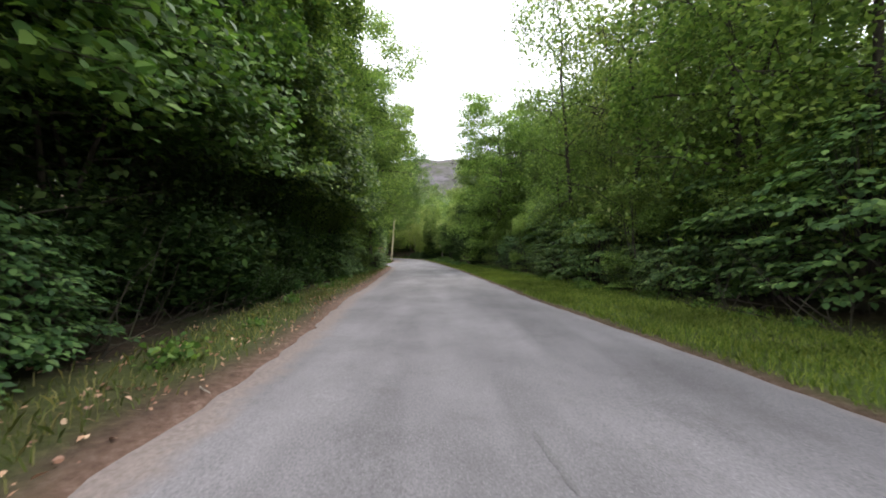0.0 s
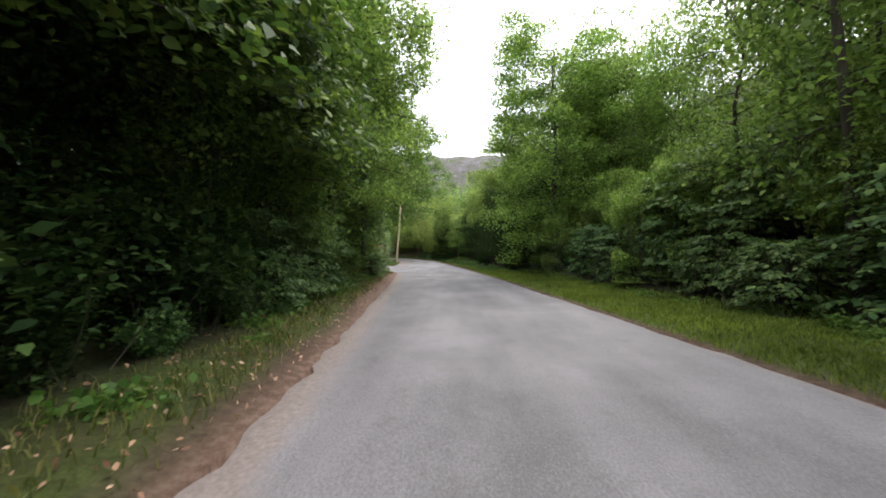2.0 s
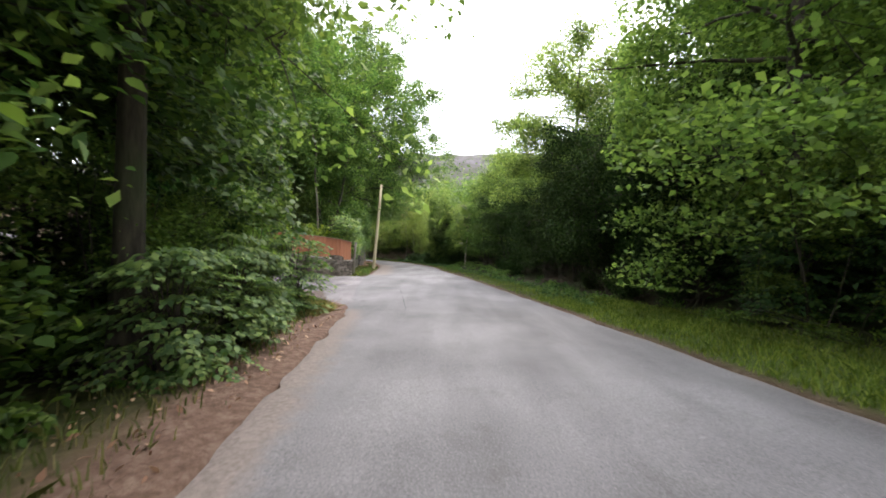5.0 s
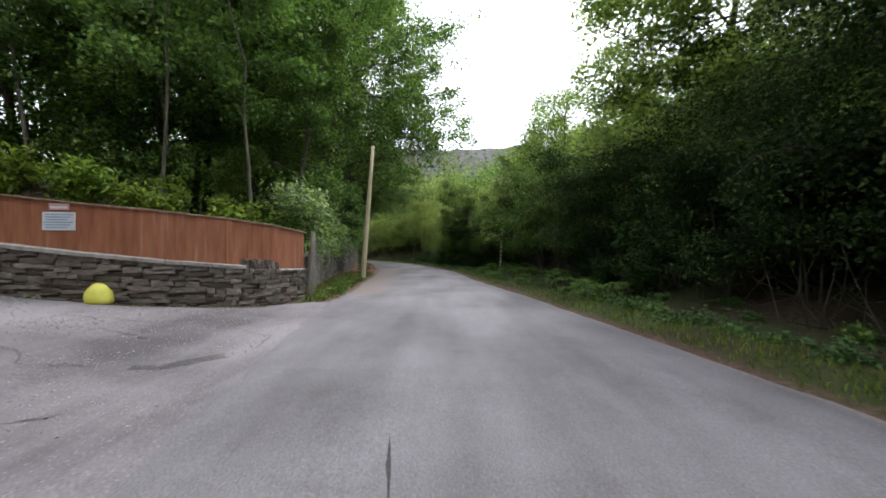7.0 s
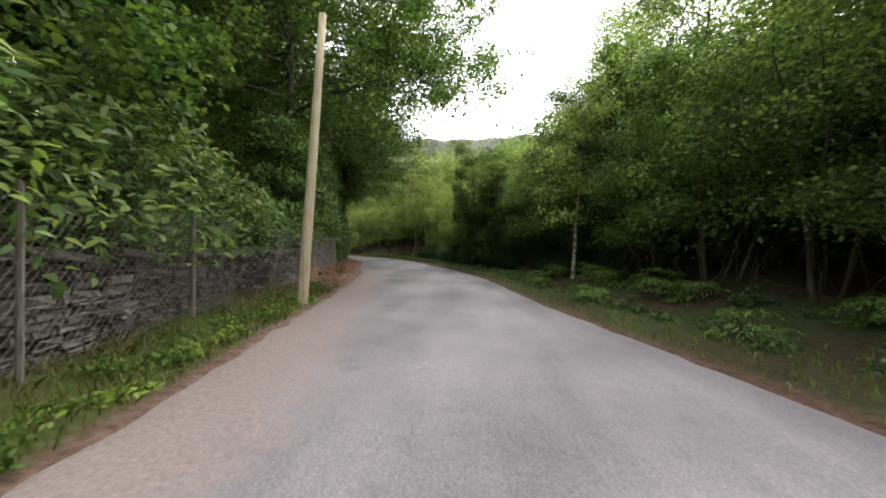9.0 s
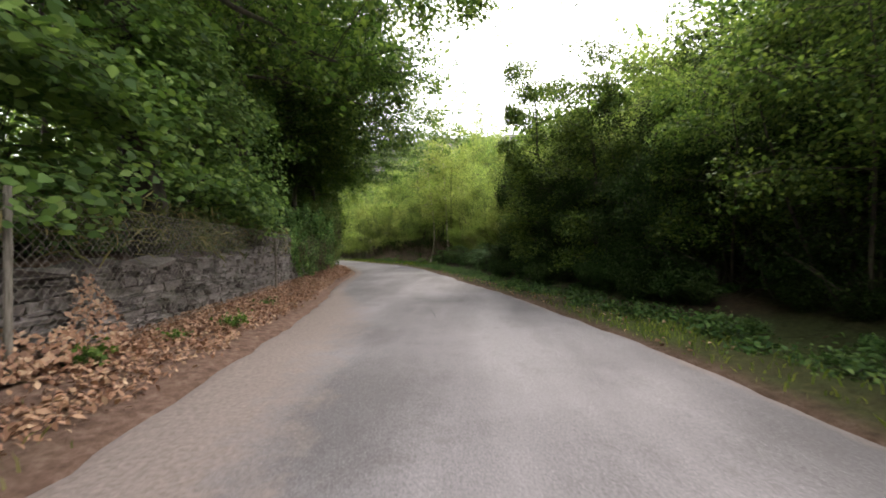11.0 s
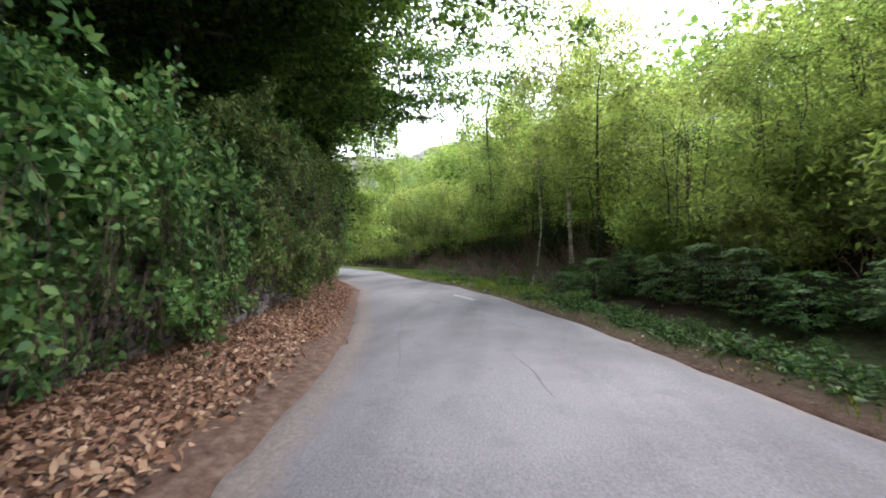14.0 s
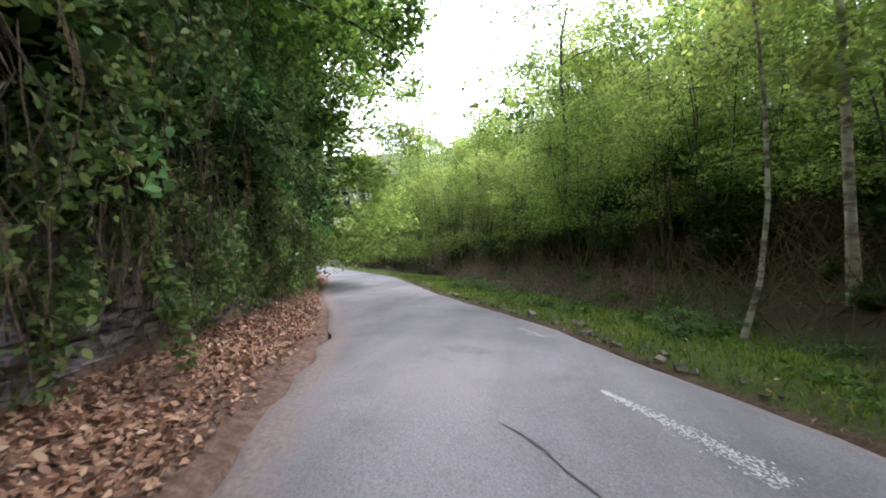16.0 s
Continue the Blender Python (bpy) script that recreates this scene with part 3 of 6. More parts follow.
KINDS = {
    "spray": [make_sprayed("hazel shrub with layered sprays of broad green leaves", 241 + i, 2.3 + 0.4 * i, 1.5, 150, 26, 0.125, LEAF_SPRAY) for i in range(3)],
    "osier": [make_shrub("bushy yellow-green willow shrub with leaves down to the ground", 261 + i, 3.0 + 0.4 * i, 1.6, 5200, 0.12, LEAF_WILLOW, slim=0.42, flat=0.3, stems=12, name="willow_shrub") for i in range(2)],
    "frond": [make_sprayed("lush green fern with arching fronds under the trees", 251 + i, 0.5 + 0.1 * i, 0.75, 26, 30, 0.085, LEAF_FERN, "fern_clump", 0.4) for i in range(2)],
    "holly": [make_sprayed("shaded evergreen shrub with layered dark leaves", 256 + i, 2.4 + 0.4 * i, 1.4, 150, 26, 0.115, LEAF_BRAMBLE, "evergreen_shrub", 0.7) for i in range(2)],
    "sycamore": [make_tree("leafy sycamore tree with broad dark green leaves beside the lane", 11 + i, 9.0 + i, 0.8, 2.6, 21000, 0.105, LEAF_BROAD, BARK, 20, 0.12, bunch=0.33, slim=0.85, layered=1.0) for i in range(3)],
    "hazel": [make_tree("many-stemmed hazel tree with mid green leaves", 31 + i, 5.6 + i * 0.6, 0.4, 2.0, 11000, 0.105, LEAF_HAZEL, BARK, 15, 0.06, 5, bunch=0.36, slim=0.85, rise=0.7, twigs=7, layered=1.0) for i in range(2)],
    "birch": [make_tree("slender birch tree with pale trunk and hanging light green leaves", 51 + i, 10.0 + i, 2.0, 2.3, 9500, 0.1, LEAF_BIRCH, BARK, 20, 0.08, droop=0.9, bunch=0.3, rise=0.7) for i in range(3)],
    "willow": [make_tree("bushy willow tree with yellow-green leaves", 71 + i, 5.0 + i * 0.7, 0.4, 2.3, 6000, 0.12, LEAF_WILLOW, BARK, 18, 0.05, 5, bunch=0.32, slim=0.42, rise=0.85) for i in range(2)],
    "thin": [make_tree("thin woodland tree with bare trunk and airy yellow-green crown", 81 + i, 9.0 + i, 3.6, 1.9, 5600, 0.13, LEAF_WILLOW, BARK, 13, 0.07, droop=0.5, bunch=0.32, rise=0.7) for i in range(2)],
    "pale": [make_tree("slender birch with bare pale trunk and small high crown", 86, 9.5, 4.2, 1.6, 3200, 0.12, LEAF_WILLOW, BARK_PALE, 11, 0.042, droop=0.5, bunch=0.3, rise=0.7, sway=curve_of([(0, 0), (0.6, 0.2), (1.6, 0.5), (3, 0.52), (4.6, 0.42), (6, 0.2), (9.5, 0.0)])),
             make_tree("tall birch with thick pale trunk rising from the bank", 87, 11.5, 5.2, 2.0, 4200, 0.12, LEAF_WILLOW, BARK_PALE, 11, 0.075, droop=0.4, bunch=0.32, rise=0.7, sway=curve_of([(0, 0), (12, -0.45)]))],
    "thorn": [make_tree("hawthorn with bare lower stems and mid green crown", 206 + i, 6.0 + 0.8 * i, 1.8, 2.6, 14000, 0.1, LEAF_OAK, BARK, 22, 0.07, 3, bunch=0.36, slim=0.75, rise=0.45, droop=0.4, layered=0.6) for i in range(2)],
    "lane": [make_tree("tall ash tree with pale feathery leaves arching over the lane", 221 + i, 13.0 + i, 3.6, 4.1, 30000, 0.12, LEAF_HAZEL, BARK, 30, 0.15, bunch=0.34, slim=0.6, rise=0.5, droop=0.35, twigs=9, outer=0.7, layered=0.6) for i in range(2)],
    "slender": [make_tree("slender leaning birch with a pale trunk and dark green crown", 231 + i, 11.5 + i, 4.6, 2.3, 8500, 0.13, LEAF_LIME, BARK_GREY, 14, 0.055, bunch=0.33, slim=0.7, rise=0.5, layered=0.6) for i in range(2)],
    # shaded copy of the hawthorn: same form, shade painted into the leaves
    "hollow": [make_tree("hawthorn with bare lower stems and a low dense crown coloured as shade", 201 + i, 6.2 + 0.8 * i, 1.7, 2.7, 17000, 0.1, LEAF_PAINTED_SHADE, BARK, 22, 0.07, 3, bunch=0.36, slim=0.75, rise=0.45, droop=0.4, layered=0.6) for i in range(2)],
    "lime": [make_tree("large rounded lime tree with pale green leaves beside the lane", 141 + i, 14.5 - 1.5 * i, 1.3, 4.9, 66000, 0.125, LEAF_HAZEL, BARK, 44, 0.2, bunch=0.42, slim=0.8, rise=0.4, round_top=0.62, twigs=10, outer=0.7, layered=0.6) for i in range(2)],
    "sallow": [make_tree("sallow with bare leaning stems and high yellow-green leaves", 161 + i, 6.4 + i * 0.8, 2.3, 2.5, 7600, 0.11, LEAF_WILLOW, BARK, 20, 0.055, 5, bunch=0.36, slim=0.5, rise=0.7, twigs=7, layered=0.6) for i in range(2)],
    "sapling": [make_tree("young rowan sapling with a thin pale trunk on the verge", 166, 5.4, 2.1, 1.35, 3600, 0.11, LEAF_HAZEL, BARK_PALE, 12, 0.055, bunch=0.26, slim=0.6, rise=0.6, layered=1.0)],
    "oak": [make_tree("large oak tree with spreading limbs over the lane", 91, 21.5, 6.6, 12.2, 150000, 0.18, LEAF_OAK, BARK, 60, 0.26, bunch=0.32, slim=0.65, rise=0.3, droop=0.35, twigs=17, outer=0.6),
            make_tree("oak tree with spreading limbs and dark leaves", 92, 15.0, 4.8, 8.8, 72000, 0.16, LEAF_OAK, BARK, 40, 0.26, bunch=0.28, slim=0.65, rise=0.25, twigs=15, outer=0.6)],
    "alder": [make_tree("airy alder tree with mid green leaves and several thin limbs", 61 + i, 9.4 + i, 1.0, 2.7, 15500, 0.105, LEAF_HAZEL, BARK, 22, 0.1, bunch=0.34, slim=0.7, rise=0.75, droop=0.4) for i in range(2)],
    "tall": [make_tree("tall woodland sycamore with bare dark trunk and high spreading crown", 101 + i, 14.5 + i, 4.6, 4.5, 42000, 0.13, LEAF_BROAD, BARK, 30, 0.17, bunch=0.27, slim=0.8, droop=0.35, twigs=11, outer=0.7) for i in range(2)],
    # leaf colour blackened to stand for deep shade
    "shade": [make_shrub("tall evergreen shrub with deep shade painted into its leaves", 181 + i, 2.3 + 0.5 * i, 1.2, 4200, 0.095, LEAF_PAINTED_SHADE, slim=0.6, flat=0.6, stems=12) for i in range(2)],
    "back": [make_tree("tall woodland tree with dark trunk standing in the wood", 111 + i, 12.0 + i, 2.6, 3.2, 13000, 0.16, LEAF_BROAD, BARK, 16, 0.13, bunch=0.5, slim=0.8) for i in range(3)],
    # low hawthorn whose near-black leaf colour stands for shade
    "ash": [make_tree("dense hawthorn tree leaning over the verge, shade painted into its leaves", 121 + i, 6.2 + 0.7 * i, 0.4, 2.4, 15000, 0.1, LEAF_PAINTED_SHADE, BARK, 22, 0.08, 3, bunch=0.4, slim=0.7, rise=0.6) for i in range(2)],
    "bramble": [make_shrub("dense bramble thicket with dark green leaves", 131 + i, 1.2 + 0.3 * i, 1.0, 2300, 0.095, LEAF_BRAMBLE, slim=0.85) for i in range(3)],
    "laurel": [make_shrub("bright yellow-green laurel shrub", 151 + i, 1.5 + 0.3 * i, 0.9, 2000, 0.14, LEAF_LAUREL, slim=0.42) for i in range(2)],
    "understory": [make_shrub("tall leafy understory shrub in shade", 171 + i, 2.4 + 0.5 * i, 1.3, 3600, 0.115, LEAF_BROAD, slim=0.85, flat=0.65) for i in range(3)],
    "weed": [make_shrub("low leafy weeds with rounded leaves on the verge", 191 + i, 0.36 + 0.08 * i, 0.4, 190, 0.085, LEAF_FERN, "weeds", slim=0.8, stems=6, name="weed_clump", group="verge weeds") for i in range(3)],
    "dock": [make_shrub("bright green dock leaves sprawling along the foot of the wall", 216 + i, 0.28 + 0.06 * i, 0.42, 130, 0.15, LEAF_DOCK, "weeds", slim=0.5, stems=7, name="dock_clump", group="verge weeds") for i in range(2)],
    "nettle": [make_shrub("low dark green nettles on the shaded verge", 211 + i, 0.34 + 0.08 * i, 0.45, 260, 0.075, LEAF_BRAMBLE, "weeds", slim=0.6, stems=7, name="nettle_clump", group="verge weeds") for i in range(2)],
    "fern": [make_shrub("green fern clump with narrow arching fronds", 196 + i, 0.55, 0.6, 480, 0.12, LEAF_FERN, "fern", slim=0.28, stems=9, name="fern_clump", group="verge ferns") for i in range(2)],
}
TREE_NAMES = {"sycamore": "sycamore_tree", "hazel": "hazel_tree", "birch": "birch_tree", "willow": "willow_tree", "thin": "woodland_tree", "pale": "birch_tree", "oak": "oak_tree",
              "alder": "alder_tree", "tall": "sycamore_tree", "back": "woodland_tree", "ash": "hawthorn_tree", "hollow": "hawthorn_tree", "thorn": "hawthorn_tree", "lime": "lime_tree", "sallow": "willow_tree",
              "sapling": "rowan_sapling", "lane": "ash_tree", "slender": "birch_tree"}
for kind, name in TREE_NAMES.items():
    for pattern in KINDS[kind]:
        pattern.name = name
used = set()
chance = random.Random(5)


def plant(kind, x, y, scale=1.0, sink=0.05, lean=4, pick=None, high=1.0, turn=None):
    """Puts one plant of a kind on the ground; the first of each goes itself, the others are copies."""
    source = KINDS[kind][pick] if pick is not None else chance.choice(KINDS[kind])
    s = scale * chance.uniform(0.9, 1.12)
    m = (pose(x, y, ground_height(x, y) - sink, chance.uniform(-lean, lean), chance.uniform(-lean, lean), chance.uniform(0, 360) if turn is None else turn)
         @ Matrix.Diagonal((s, s, s * high * chance.uniform(0.94, 1.08), 1)))
    if source.name in used:
        return copy_thing(source, m)
    used.add(source.name)
    source.matrix_basis = m
    return source


def row(side, y0, y1, gap, off, kinds, scale=1.0, jitter=0.5, high=1.0):
    y = y0
    while y < y1:
        d = off + chance.uniform(-jitter, jitter)
        x = road_left(y) - d if side == "left" else road_right(y) + d
        plant(chance.choice(kinds), x, y + chance.uniform(-0.3, 0.3) * gap, scale, high=high)
        y += gap * chance.uniform(0.8, 1.2)


# wooded stretch before the junction
for y, off in ((1.6, 2.6), (2.5, 2.3), (3.3, 2.2), (4.0, 2.4)):
    plant("holly", road_left(y) - off, y, 0.72)
# black under the left-hand canopy is painted by near-black shrub leaves
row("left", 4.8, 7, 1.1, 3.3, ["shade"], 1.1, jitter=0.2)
row("left", -4, 18, 2.7, 4.3, ["tall"], 0.95, jitter=0.3)
row("left", 1.5, 18, 1.9, 4.3, ["ash"], 1.0, jitter=0.25)
row("left", 19, 32.5, 2.6, 3.9, ["tall"], 0.95, jitter=0.3)
row("left", 19, 31.5, 2.0, 3.6, ["ash", "sycamore", "ash"], 0.85, jitter=0.2)
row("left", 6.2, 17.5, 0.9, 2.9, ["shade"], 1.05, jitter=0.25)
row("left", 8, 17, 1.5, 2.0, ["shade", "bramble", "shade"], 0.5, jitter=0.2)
row("left", 17.4, 19.5, 1.0, 2.3, ["spray", "holly"], 0.85, jitter=0.3)
row("left", 19.8, 27, 1.0, 2.5, ["holly"], 0.85, jitter=0.3)
row("left", 17.6, 19.5, 1.1, 1.75, ["spray", "bramble"], 0.5, jitter=0.2)
row("left", 20, 24, 0.8, 1.7, ["dock", "bramble", "dock"], 0.6, jitter=0.35)
row("left", 24, 31, 1.2, 2.4, ["understory", "bramble", "understory"], 0.85, jitter=0.25)
row("left", 16, 22, 1.6, 3.1, ["hazel"], 0.8, jitter=0.2)
row("left", 22, 30, 1.6, 2.3, ["hazel", "shade"], 0.62, jitter=0.2)
plant("lane", -5.3, 27.6, 1.0)
plant("lane", -5.6, 23.6, 1.0)
plant("lane", -5.6, 18.6, 0.92)
for y in (27.6, 28.7, 29.6, 30.6, 31.4):
    plant("spray", road_left(y) - 1.0, y, 0.6)
    plant("hazel", road_left(y) - 1.75, y + 0.3, 0.5)
row("left", -5, 31, 2.2, 6.8, ["back"])
row("left", -4, 32, 3.6, 10.0, ["back"])
row("left", 1.5, 16, 2.6, 1.1, ["weed"], 0.8, jitter=0.3)
row("left", 16, 30, 1.0, 1.2, ["weed"], jitter=0.35)
row("left", 17, 24, 0.8, 1.5, ["bramble"], 0.5, jitter=0.3)
row("right", 1, 11, 2.2, 5.0, ["birch", "alder"], 1.05, jitter=0.4)
row("right", 11, 21, 2.3, 5.2, ["alder", "birch", "hazel"], 0.88, jitter=0.9)
row("right", 21, 29, 2.1, 4.9, ["alder", "hazel", "hazel"], 0.85, jitter=0.6)
row("right", 4, 32, 3.3, 3.4, ["spray", "hazel"], 0.62, jitter=0.4, high=1.1)
plant("lime", 4.5, 31.2, 1.0, pick=0)
plant("lime", 7.6, 34.0, 0.95, pick=1)
row("right", 6, 31, 2.6, 4.2, ["hazel"], 0.8, jitter=0.3)
row("right", 14, 36, 3.0, 11.0, ["alder"], 1.1)
plant("birch", 5.9, 16.6, 1.38, pick=0)
plant("birch", 6.3, 12.4, 1.3, pick=1)
plant("birch", 7.6, 20.6, 1.3, pick=2)
plant("alder", 7.4, 9.0, 1.15)
row("right", 34, 37.6, 1.7, 3.7, ["hollow"], 0.95, jitter=0.3)
row("right", 37.6, 42, 1.8, 3.7, ["hollow"], 0.7, jitter=0.3)
plant("sycamore", 5.6, 39.0, 0.66)
plant("lime", 4.9, 46.4, 0.92, pick=1)
plant("sycamore", 4.0, 49.8, 0.68)
plant("alder", 6.0, 53.6, 0.78)
plant("sycamore", 1.9, 55.6, 0.72)
plant("sycamore", 1.6, 60.2, 0.78)
plant("alder", 4.6, 61.0, 0.95)
plant("sycamore", 1.4, 65.0, 0.72)
plant("sycamore", road_right(64.4) + 2.5, 64.4, 0.72)
plant("sycamore", road_right(67.2) + 2.6, 67.2, 0.72)
plant("sapling", -0.5, 55.3, 1.0, lean=1)
row("right", 34.5, 46, 2.4, 5.6, ["sycamore", "alder"], 0.72, jitter=0.4)
row("right", 4, 19, 1.5, 3.5, ["spray"], 0.95, jitter=0.45)
row("right", 19, 33, 1.5, 3.7, ["holly", "spray", "holly"], 0.85, jitter=0.45)
row("right", 3, 33, 1.9, 4.8, ["spray"], 1.2, jitter=0.4)
row("right", -3, 33, 3.2, 8.6, ["birch", "birch", "alder"], 0.95)
row("right", 34, 44, 2.8, 8.6, ["sycamore", "back"], 0.8)
row("right", -3, 42, 3.6, 12.5, ["alder", "back"], 0.6)
# dark thicket opposite the junction, its shade put into hawthorn and shrub leaf colour
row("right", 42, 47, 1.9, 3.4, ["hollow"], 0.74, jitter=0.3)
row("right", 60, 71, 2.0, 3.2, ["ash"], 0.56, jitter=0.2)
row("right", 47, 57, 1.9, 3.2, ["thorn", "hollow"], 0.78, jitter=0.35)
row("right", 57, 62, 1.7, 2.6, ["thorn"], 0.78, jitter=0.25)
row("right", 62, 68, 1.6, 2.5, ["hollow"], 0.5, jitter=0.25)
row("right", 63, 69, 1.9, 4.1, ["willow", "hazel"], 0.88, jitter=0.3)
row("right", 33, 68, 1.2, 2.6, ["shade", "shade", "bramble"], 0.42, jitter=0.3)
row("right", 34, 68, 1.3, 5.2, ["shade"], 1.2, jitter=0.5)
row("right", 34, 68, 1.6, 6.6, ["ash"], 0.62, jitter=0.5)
row("right", 46, 55, 2.1, 4.9, ["hazel", "sycamore"], 0.58, jitter=0.4)
row("right", 55, 66, 2.1, 4.7, ["hazel", "alder"], 0.8, jitter=0.4)
row("right", 42, 57, 0.6, 1.15, ["nettle", "nettle", "frond"], 0.8, jitter=0.3)
row("right", 57, 68, 0.6, 1.15, ["nettle"], 0.7, jitter=0.3)
row("right", 43, 57, 0.75, 2.1, ["frond", "frond", "nettle"], 0.95, jitter=0.4)
row("right", 57, 67, 0.8, 2.0, ["shade"], 0.3, jitter=0.4)
row("right", 40, 66, 3.0, 6.6, ["back"], 0.5)
row("right", 40, 66, 3.4, 11, ["back"], 0.56)
# wood behind the corner fence and the wall
chance.seed(61)
for x, y in ((-10.4, 50.4), (-15.0, 51.5)):
    plant("tall", x, y, 1.0)
for x, y in ((-9.3, 45.9), (-11.6, 44.9), (-15.6, 45.2), (-19.5, 44.4)):
    plant("slender", x, y, 1.0, lean=6)
for x, y in ((-15.4, 46.6), (-17.4, 46.4), (-19.6, 45.6), (-22.6, 46.6)):
    plant("sycamore", x, y, 1.3)
for x, y in ((-9.6, 48.8), (-13.6, 48.6), (-17.2, 48.2), (-21.5, 46.6)):
    plant("sycamore", x, y, 1.2)
row("left", 49, 57, 2.6, 4.8, ["sycamore", "hazel"], 0.8, jitter=0.4)
row("left", 47, 74, 3.3, 6.2, ["tall", "slender"], 1.1, jitter=0.5)
row("left", 74, 86, 2.6, 4.2, ["hazel", "ash", "sycamore"], 0.9, jitter=0.4)
for y, off in ((75.0, 3.6), (78.3, 2.5), (83.5, 4.6)):
    plant("tall", road_left(y) - off, y, 0.95)
for y, k in ((84.5, 1.35), (87.5, 1.45), (91, 1.4), (94.5, 1.3), (98.5, 1.2)):
    plant("sycamore", road_left(y) - 2.7, y, k)
row("left", 72, 104, 3.6, 8.4, ["back"])
row("left", 72, 104, 4.0, 12.5, ["back"])
plant("oak", -14.6, 69.8, 1.05, pick=0, lean=1)
plant("oak", -10.6, 60.4, 1.15, pick=1, lean=1)
plant("oak", -17.8, 82.6, 1.0, pick=1, lean=1)
plant("lime", -20.3, 90.6, 1.0, pick=1)
for x, y in ((-9.2, 44.5), (-10.6, 43.6), (-12.4, 43.4), (-14.2, 43.2), (-8.6, 46.0)):
    plant("laurel", x, y, 1.1)
for x, y in ((-17.5, 50.5), (-21, 46.5), (-20, 52), (-25, 47), (-24, 42.5), (-28, 45), (-22, 49)):
    plant("back", x, y, 1.05)
for x, y in ((-19, 34.0), (-23, 33.5), (-16, 31.0), (-20, 30.5)):
    plant("sycamore", x, y)
# thicket on the bank
chance.seed(62)
row("right", 68, 74, 1.9, 4.4, ["willow"], 0.8, jitter=0.3)
row("right", 71, 80, 2.2, 3.6, ["willow"], 0.76, jitter=0.4)
row("right", 58, 70, 0.9, 1.6, ["bramble", "shade"], 0.42, jitter=0.3)
row("right", 70, 80.5, 0.55, 1.2, ["bramble"], 0.36, jitter=0.25)
row("right", 70, 80.5, 0.4, 0.7, ["nettle"], 0.7, jitter=0.2)
row("right", 66, 71, 1.0, 2.4, ["bramble", "shade"], 0.55, jitter=0.3)
row("right", 82, 100, 1.8, 4.4, ["bramble", "fern", "bramble"], 0.7, jitter=0.8)
row("right", 78, 104, 1.5, 9.8, ["shade", "understory"], 1.15, jitter=0.7)
row("right", 76, 104, 1.8, 12.0, ["understory", "shade"], 1.3, jitter=0.8)
row("right", 100, 126, 1.5, 4.2, ["willow"], 1.1, jitter=0.5)
row("right", 80, 102, 1.3, 5.6, ["shade", "bramble"], 0.75, jitter=0.5)
row("right", 80, 102, 1.5, 7.6, ["shade", "understory"], 0.85, jitter=0.7)
row("right", 71, 80.6, 0.9, 1.9, ["holly"], 0.42, jitter=0.2)
row("right", 70.5, 80, 1.3, 3.1, ["osier"], 0.85, jitter=0.25)
row("right", 70, 81, 1.4, 4.2, ["osier"], 1.15, jitter=0.3)
row("right", 70, 81, 1.6, 4.6, ["willow"], 0.78, jitter=0.5)
row("right", 66, 82, 2.6, 6.0, ["willow"], 0.85)
row("right", 82, 100, 2.0, 5.4, ["sallow"], 0.85, jitter=0.5)
row("right", 79, 88, 2.1, 7.2, ["sallow"], 0.8, jitter=1.0)
row("right", 88, 104, 2.2, 7.4, ["thin", "sallow", "thin"], jitter=1.2)
row("right", 90, 120, 3.0, 10.5, ["thin"], jitter=1.2)
row("right", 92, 125, 3.6, 14, ["thin", "birch"], 0.9)
plant("hazel", -2.3, 67.8, 0.9, pick=0)
row("right", 69.5, 73, 0.8, 2.0, ["spray", "holly"], 0.42, jitter=0.3)
plant("pale", -8.2, 83.2, 1.0, pick=0, lean=0, turn=10)
plant("pale", -6.65, 83.4, 1.0, pick=1, lean=0, turn=10)
plant("thin", -6.3, 80.9, 0.9, pick=0)
row("right", 92, 125, 2.8, 5.4, ["willow", "birch"], 0.9)
row("left", 98, 132, 3.4, 4.0, ["willow", "birch"])


def far_woods(name, label, spots, seed):
    """A belt of distant woodland: clumps of foliage over the slope."""
    rng = np.random.default_rng(seed)
    c = []
    for x, y, h in spots:
        z = ground_height(x, y)
        k = 380
        p = rng.normal(size=(k, 3)) * np.array([1.7, 1.7, h * 0.24]) + np.array([x, y, z + h * 0.52])
        c.append(p[p[:, 2] > z])
    c = np.concatenate(c)
    ob = new(name, quads_mesh(name, leaf_shapes(rng, c, 0.42, 0.2, 0.8), LEAF_OAK))
    return tagged(ob, label, "woodland", kind="stuff")


spots = []
for k in range(52):
    y = -8 + k * 2.9
    for off in (17, 21, 26, 33):
        spots.append((road_right(y) + off + chance.uniform(-1.5, 1.5), y + chance.uniform(-1, 1), chance.uniform(4.5, 7) if y < 36 else chance.uniform(3, 5) if y < 66 else chance.uniform(5, 8)))
        if not 36 < y < 68:
            spots.append((road_left(y) - off + chance.uniform(-1.5, 1.5), y + chance.uniform(-1, 1), chance.uniform(9, 13)))
for k in range(40):
    y = 118 + 3 * (k % 10)
    spots.append((-70 + 3.5 * k * 0.9 + chance.uniform(-2, 2), y + 18, chance.uniform(7, 10)))
far_woods("distant_woodland", "dense dark green woodland on the slopes around the lane", spots, 7)


